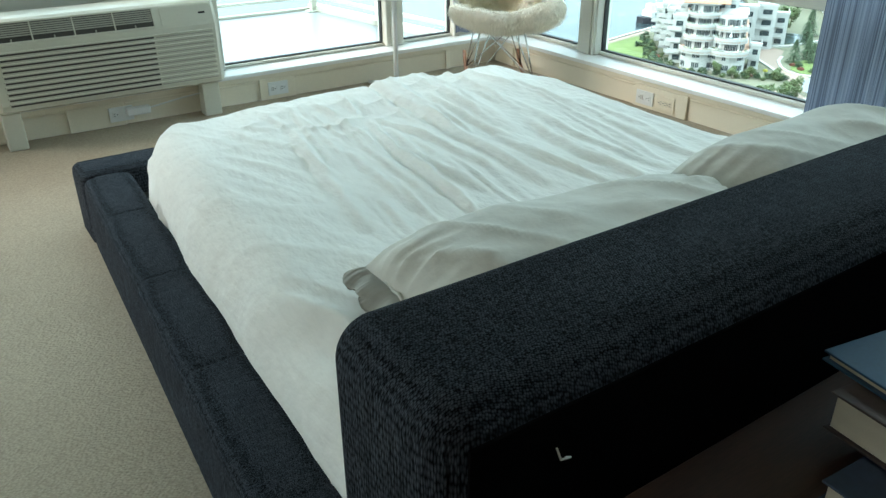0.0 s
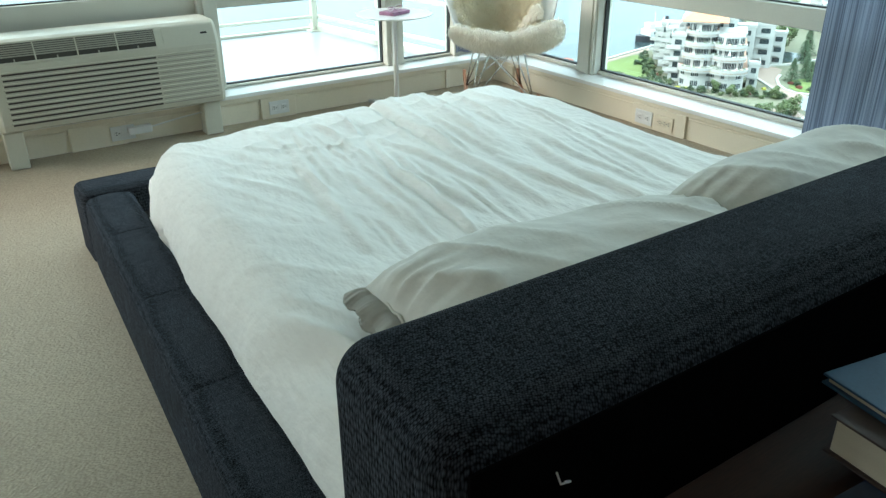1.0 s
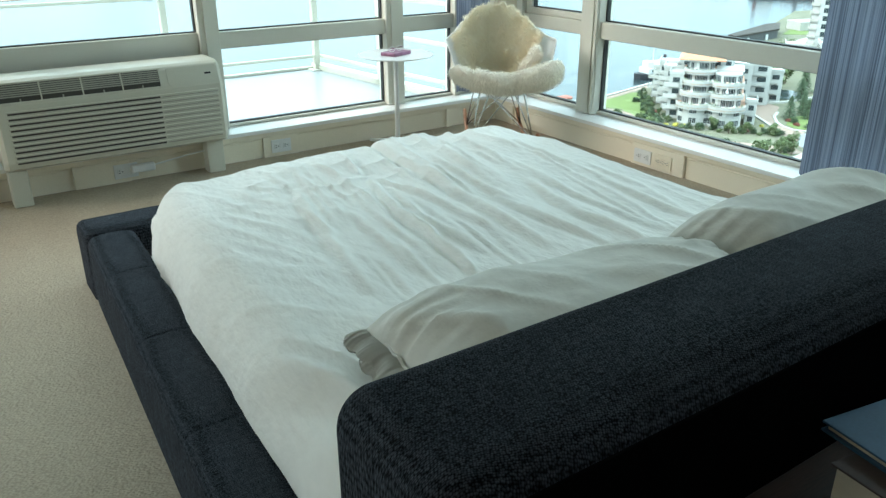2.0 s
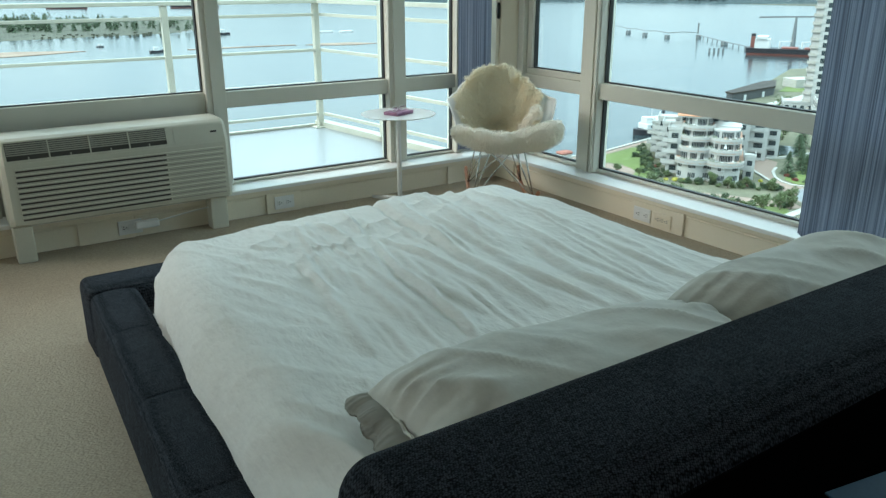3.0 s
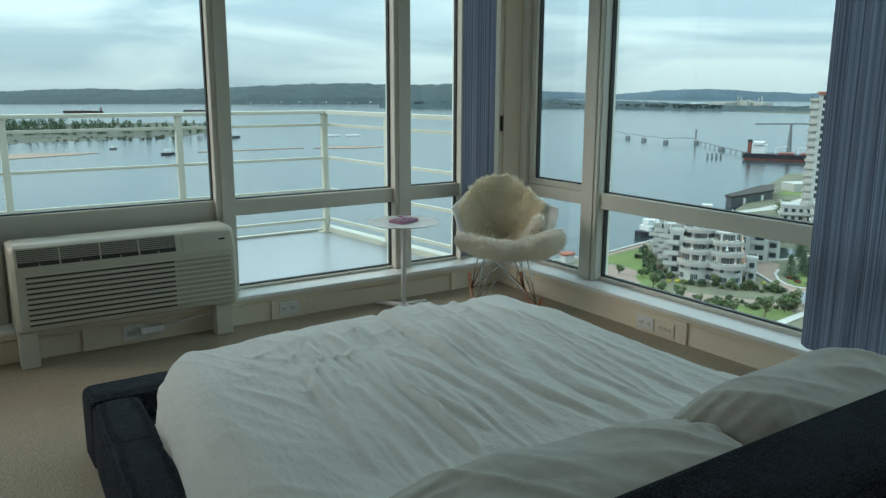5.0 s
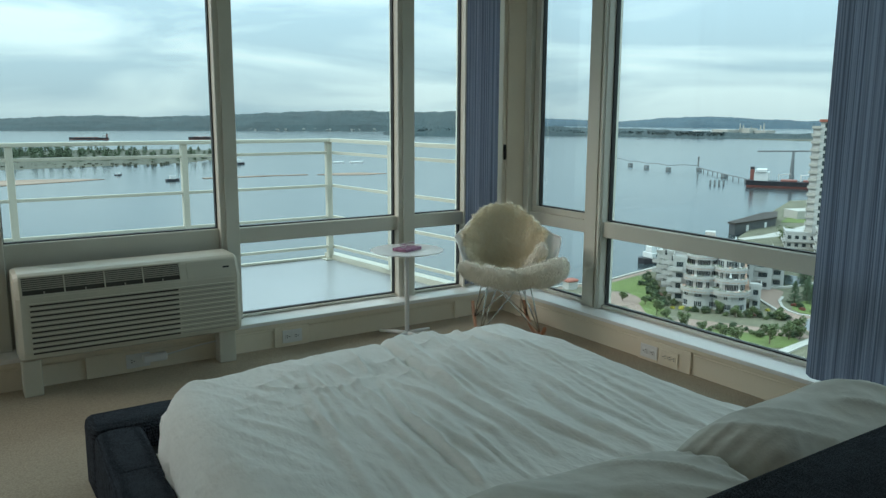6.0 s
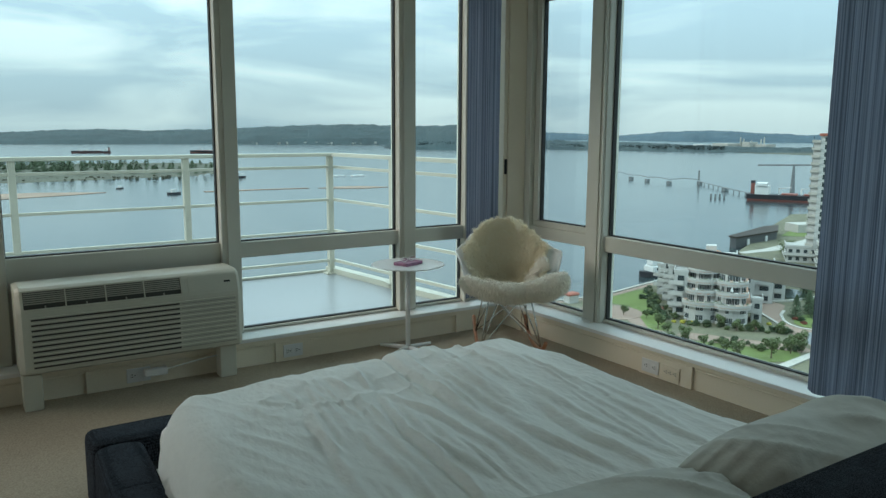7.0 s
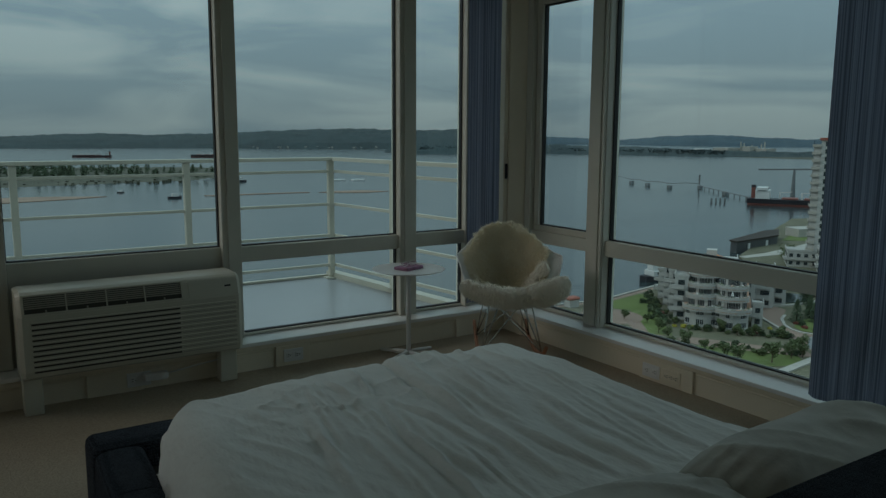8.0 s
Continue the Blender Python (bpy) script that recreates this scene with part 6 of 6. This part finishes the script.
# ---------------------------------------------------------------- shores and hills
def landmass(name, path, depth, heights, mat, label, bumps=4.0, f=0.02, tree_bm=None):
    """Wooded land behind a shore line: path is a few plan points, heights the crest over water at each of them."""
    n = 420
    pts = [Vector((x, y)) for x, y in path]

    def at(vals, u):
        k = u * (len(vals) - 1)
        i = min(int(k), len(vals) - 2)
        w = k - i
        w = w * w * (3 - 2 * w)
        return vals[i] * (1 - w) + vals[i + 1] * w

    def place(u, v):
        p = at(pts, u)
        out = p.normalized()
        h = at(heights, u)
        q = p + out * depth * v
        rise = math.sin(min(1.0, v * 1.35) * math.pi / 2) ** 0.7
        z = SEA - 0.5 + h * rise * (1 - 0.5 * max(0, v - 0.75)) if v > 0 else SEA - 1.0
        if v > 0:
            z += (bumps * rough(q.x, q.y, 0, f, 4) + bumps * 0.8 * rough(q.x, q.y, 5, f * 7, 3)) * (0.25 + rise * 0.75)
        q += out * (8 * rough(q.x, q.y, 2, f, 2) if v == 0 else 0)
        return (q.x, q.y, max(z, SEA - 1))
    ob = part(name, grid(n, 14, place), mat, None)
    return tagged(ob, label, "land", kind="structure")


def on_arc(az, d):
    a = radians(az)
    return (d * math.sin(a), d * math.cos(a))


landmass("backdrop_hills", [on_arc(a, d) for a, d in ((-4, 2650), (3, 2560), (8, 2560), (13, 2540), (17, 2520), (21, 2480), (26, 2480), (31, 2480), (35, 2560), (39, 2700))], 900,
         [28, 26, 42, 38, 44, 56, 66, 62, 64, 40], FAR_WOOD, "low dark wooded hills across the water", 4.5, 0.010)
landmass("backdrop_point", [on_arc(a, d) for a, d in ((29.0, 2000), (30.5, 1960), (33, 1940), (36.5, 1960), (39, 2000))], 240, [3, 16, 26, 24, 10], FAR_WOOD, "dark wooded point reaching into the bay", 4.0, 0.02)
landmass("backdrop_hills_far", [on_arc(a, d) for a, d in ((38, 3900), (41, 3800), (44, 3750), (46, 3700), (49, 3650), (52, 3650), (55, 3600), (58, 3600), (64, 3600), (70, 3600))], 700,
         [40, 32, 26, 20, 40, 50, 38, 30, 30, 28], FARTHER_WOOD, "wooded hills on the horizon with blue haze put into their colour", 4.0, 0.008)
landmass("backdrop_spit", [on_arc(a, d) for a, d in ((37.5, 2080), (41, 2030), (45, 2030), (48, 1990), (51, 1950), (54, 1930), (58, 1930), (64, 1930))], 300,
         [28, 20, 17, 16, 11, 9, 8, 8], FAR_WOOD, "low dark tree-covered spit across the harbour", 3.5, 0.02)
landmass("backdrop_bar", [on_arc(a, d) for a, d in ((54, 1900), (57, 1840), (60, 1800), (66, 1780))], 160, [1.2, 2.0, 3.0, 3.0], SHORE, "grey tidal flat below the spit", 0.3, 0.02)
landmass("island", [on_arc(a, d) for a, d in ((-3, 780), (2, 800), (6, 815), (10, 830), (14, 845), (17.6, 860))], 330, [5, 5, 4.5, 4, 3.0, 0.8], SHORE, "low grassy island with a rocky shore", 1.2, 0.03)

# mill on the far shore
mill = thing("pulp_mill", (*on_arc(53.5, 2600), SEA), "distant pale pulp mill with smoking stacks", "mill")
for az, w, h in ((51.6, 44, 13), (53.2, 70, 18), (54.6, 40, 26), (55.6, 50, 16)):
    x, y = on_arc(az, 2600)
    part("mill_hall", box(x - w * .5, x + w * .5, y - w * .4, y + w * .4, SEA, SEA + h * 0.6), SHIP_WHITE if az < 53 else KERB, mill)
for az, h in ((54.05, 30), (54.25, 26), (54.75, 20), (55.35, 24), (55.55, 30)):
    x, y = on_arc(az, 2590)
    part("stack", rod([(x, y, SEA), (x, y, SEA + h)], [2.6, 1.8], 8), KERB, mill)

# floating log booms
for name_at in (((-20, 640), (30, 690), (70, 688), (116, 668), (90, 655), (40, 640)), ((186, 641), (230, 640), (275, 636), (275, 631), (228, 633), (186, 634)), ((282, 628), (300, 634), (325, 630), (342, 610), (318, 606), (296, 614))):
    boom = part("log_boom", prism(list(name_at), SEA - .2, SEA + 0.35), LOGS)
    tagged(boom, "raft of brown floating logs on the bay", "log boom", group="log booms")


def far_woods():
    """Conifers along the island and on the crests, too many and too far to count."""
    rng = random.Random(77)
    bm = bmesh.new()
    for _ in range(560):
        az = rng.uniform(-3, 16.8)
        thick = 1.0 if az < 8.5 else (0.55 if az < 12 else 0.28)
        if rng.random() > thick or rough(az * 1.3, 3.0) < -0.25 - (az < 8):
            continue
        x, y = on_arc(az, rng.uniform(900, 1130) - (az > 12) * 40)
        h = rng.uniform(4, 15) * (1.05 if az < 8 else 0.8)
        conifer_leaves(rng, (x, y, SEA + 2.5), h, h * rng.uniform(0.22, 0.42), bm, 6, 10, 1.7)
    ob = part("island_woods", bm, LEAF_DARK)
    tagged(ob, "dark conifers standing along the island", "trees", kind="stuff")
    bm = bmesh.new()
    for _ in range(1500):
        az = rng.uniform(29.5, 53)
        if 36.8 < az < 37.8:
            continue
        d = 1990 if az < 37 else 2090 - max(0, az - 41) * 10
        x, y = on_arc(az, d + rng.uniform(0, 160))
        base = 14 if 31 < az < 36.5 else 8
        conifer_leaves(rng, (x, y, SEA + base * rng.uniform(0.5, 1)), rng.uniform(5, 9), 3.0, bm, 3, 5, 2.8)
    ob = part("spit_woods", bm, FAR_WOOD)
    tagged(ob, "dark conifers on the far spit", "trees", kind="stuff")
    bm = bmesh.new()
    for _ in range(60):
        az = rng.uniform(1, 15)
        x, y = on_arc(az, rng.uniform(835, 880))
        s = rng.uniform(1.0, 3.0)
        bmesh.ops.create_cube(bm, size=s, matrix=Matrix.Translation((x, y, SEA + s * .4)) @ Matrix.Rotation(rng.uniform(0, 3), 4, "Z"))
    ob = part("shore_rocks", bm, SHORE)
    tagged(ob, "pale boulders on the island's shore", "rocks", kind="stuff")


far_woods()

# red-roofed kiosk on the near shore
kiosk = thing("kiosk", (156, 170, LAND), "small white waterfront house with an orange roof", "house")
part("wall", box(155, 158.6, 167.5, 170, LAND, LAND + 2.2), STUCCO, kiosk)
part("roof", box(154.6, 159, 167.1, 170.4, LAND + 2.21, LAND + 3.0, 0.35, 1), TILE_RED, kiosk)

# scattered shoreline houses under the far hills
rng_h = random.Random(12)
bm_h = bmesh.new()
for _ in range(60):
    x, y = on_arc(rng_h.choice((rng_h.uniform(21, 30), rng_h.uniform(19, 31))), rng_h.uniform(2490, 2560))
    w, h = rng_h.uniform(3, 7), rng_h.uniform(0, 5)
    box(x - w / 2, x + w / 2, y - 3, y + 3, SEA, SEA + 4 + h, bm=bm_h)
houses = part("shore_houses", bm_h, SHORE_HOUSE)
tagged(houses, "small pale houses scattered along the far shore", "houses", kind="stuff")
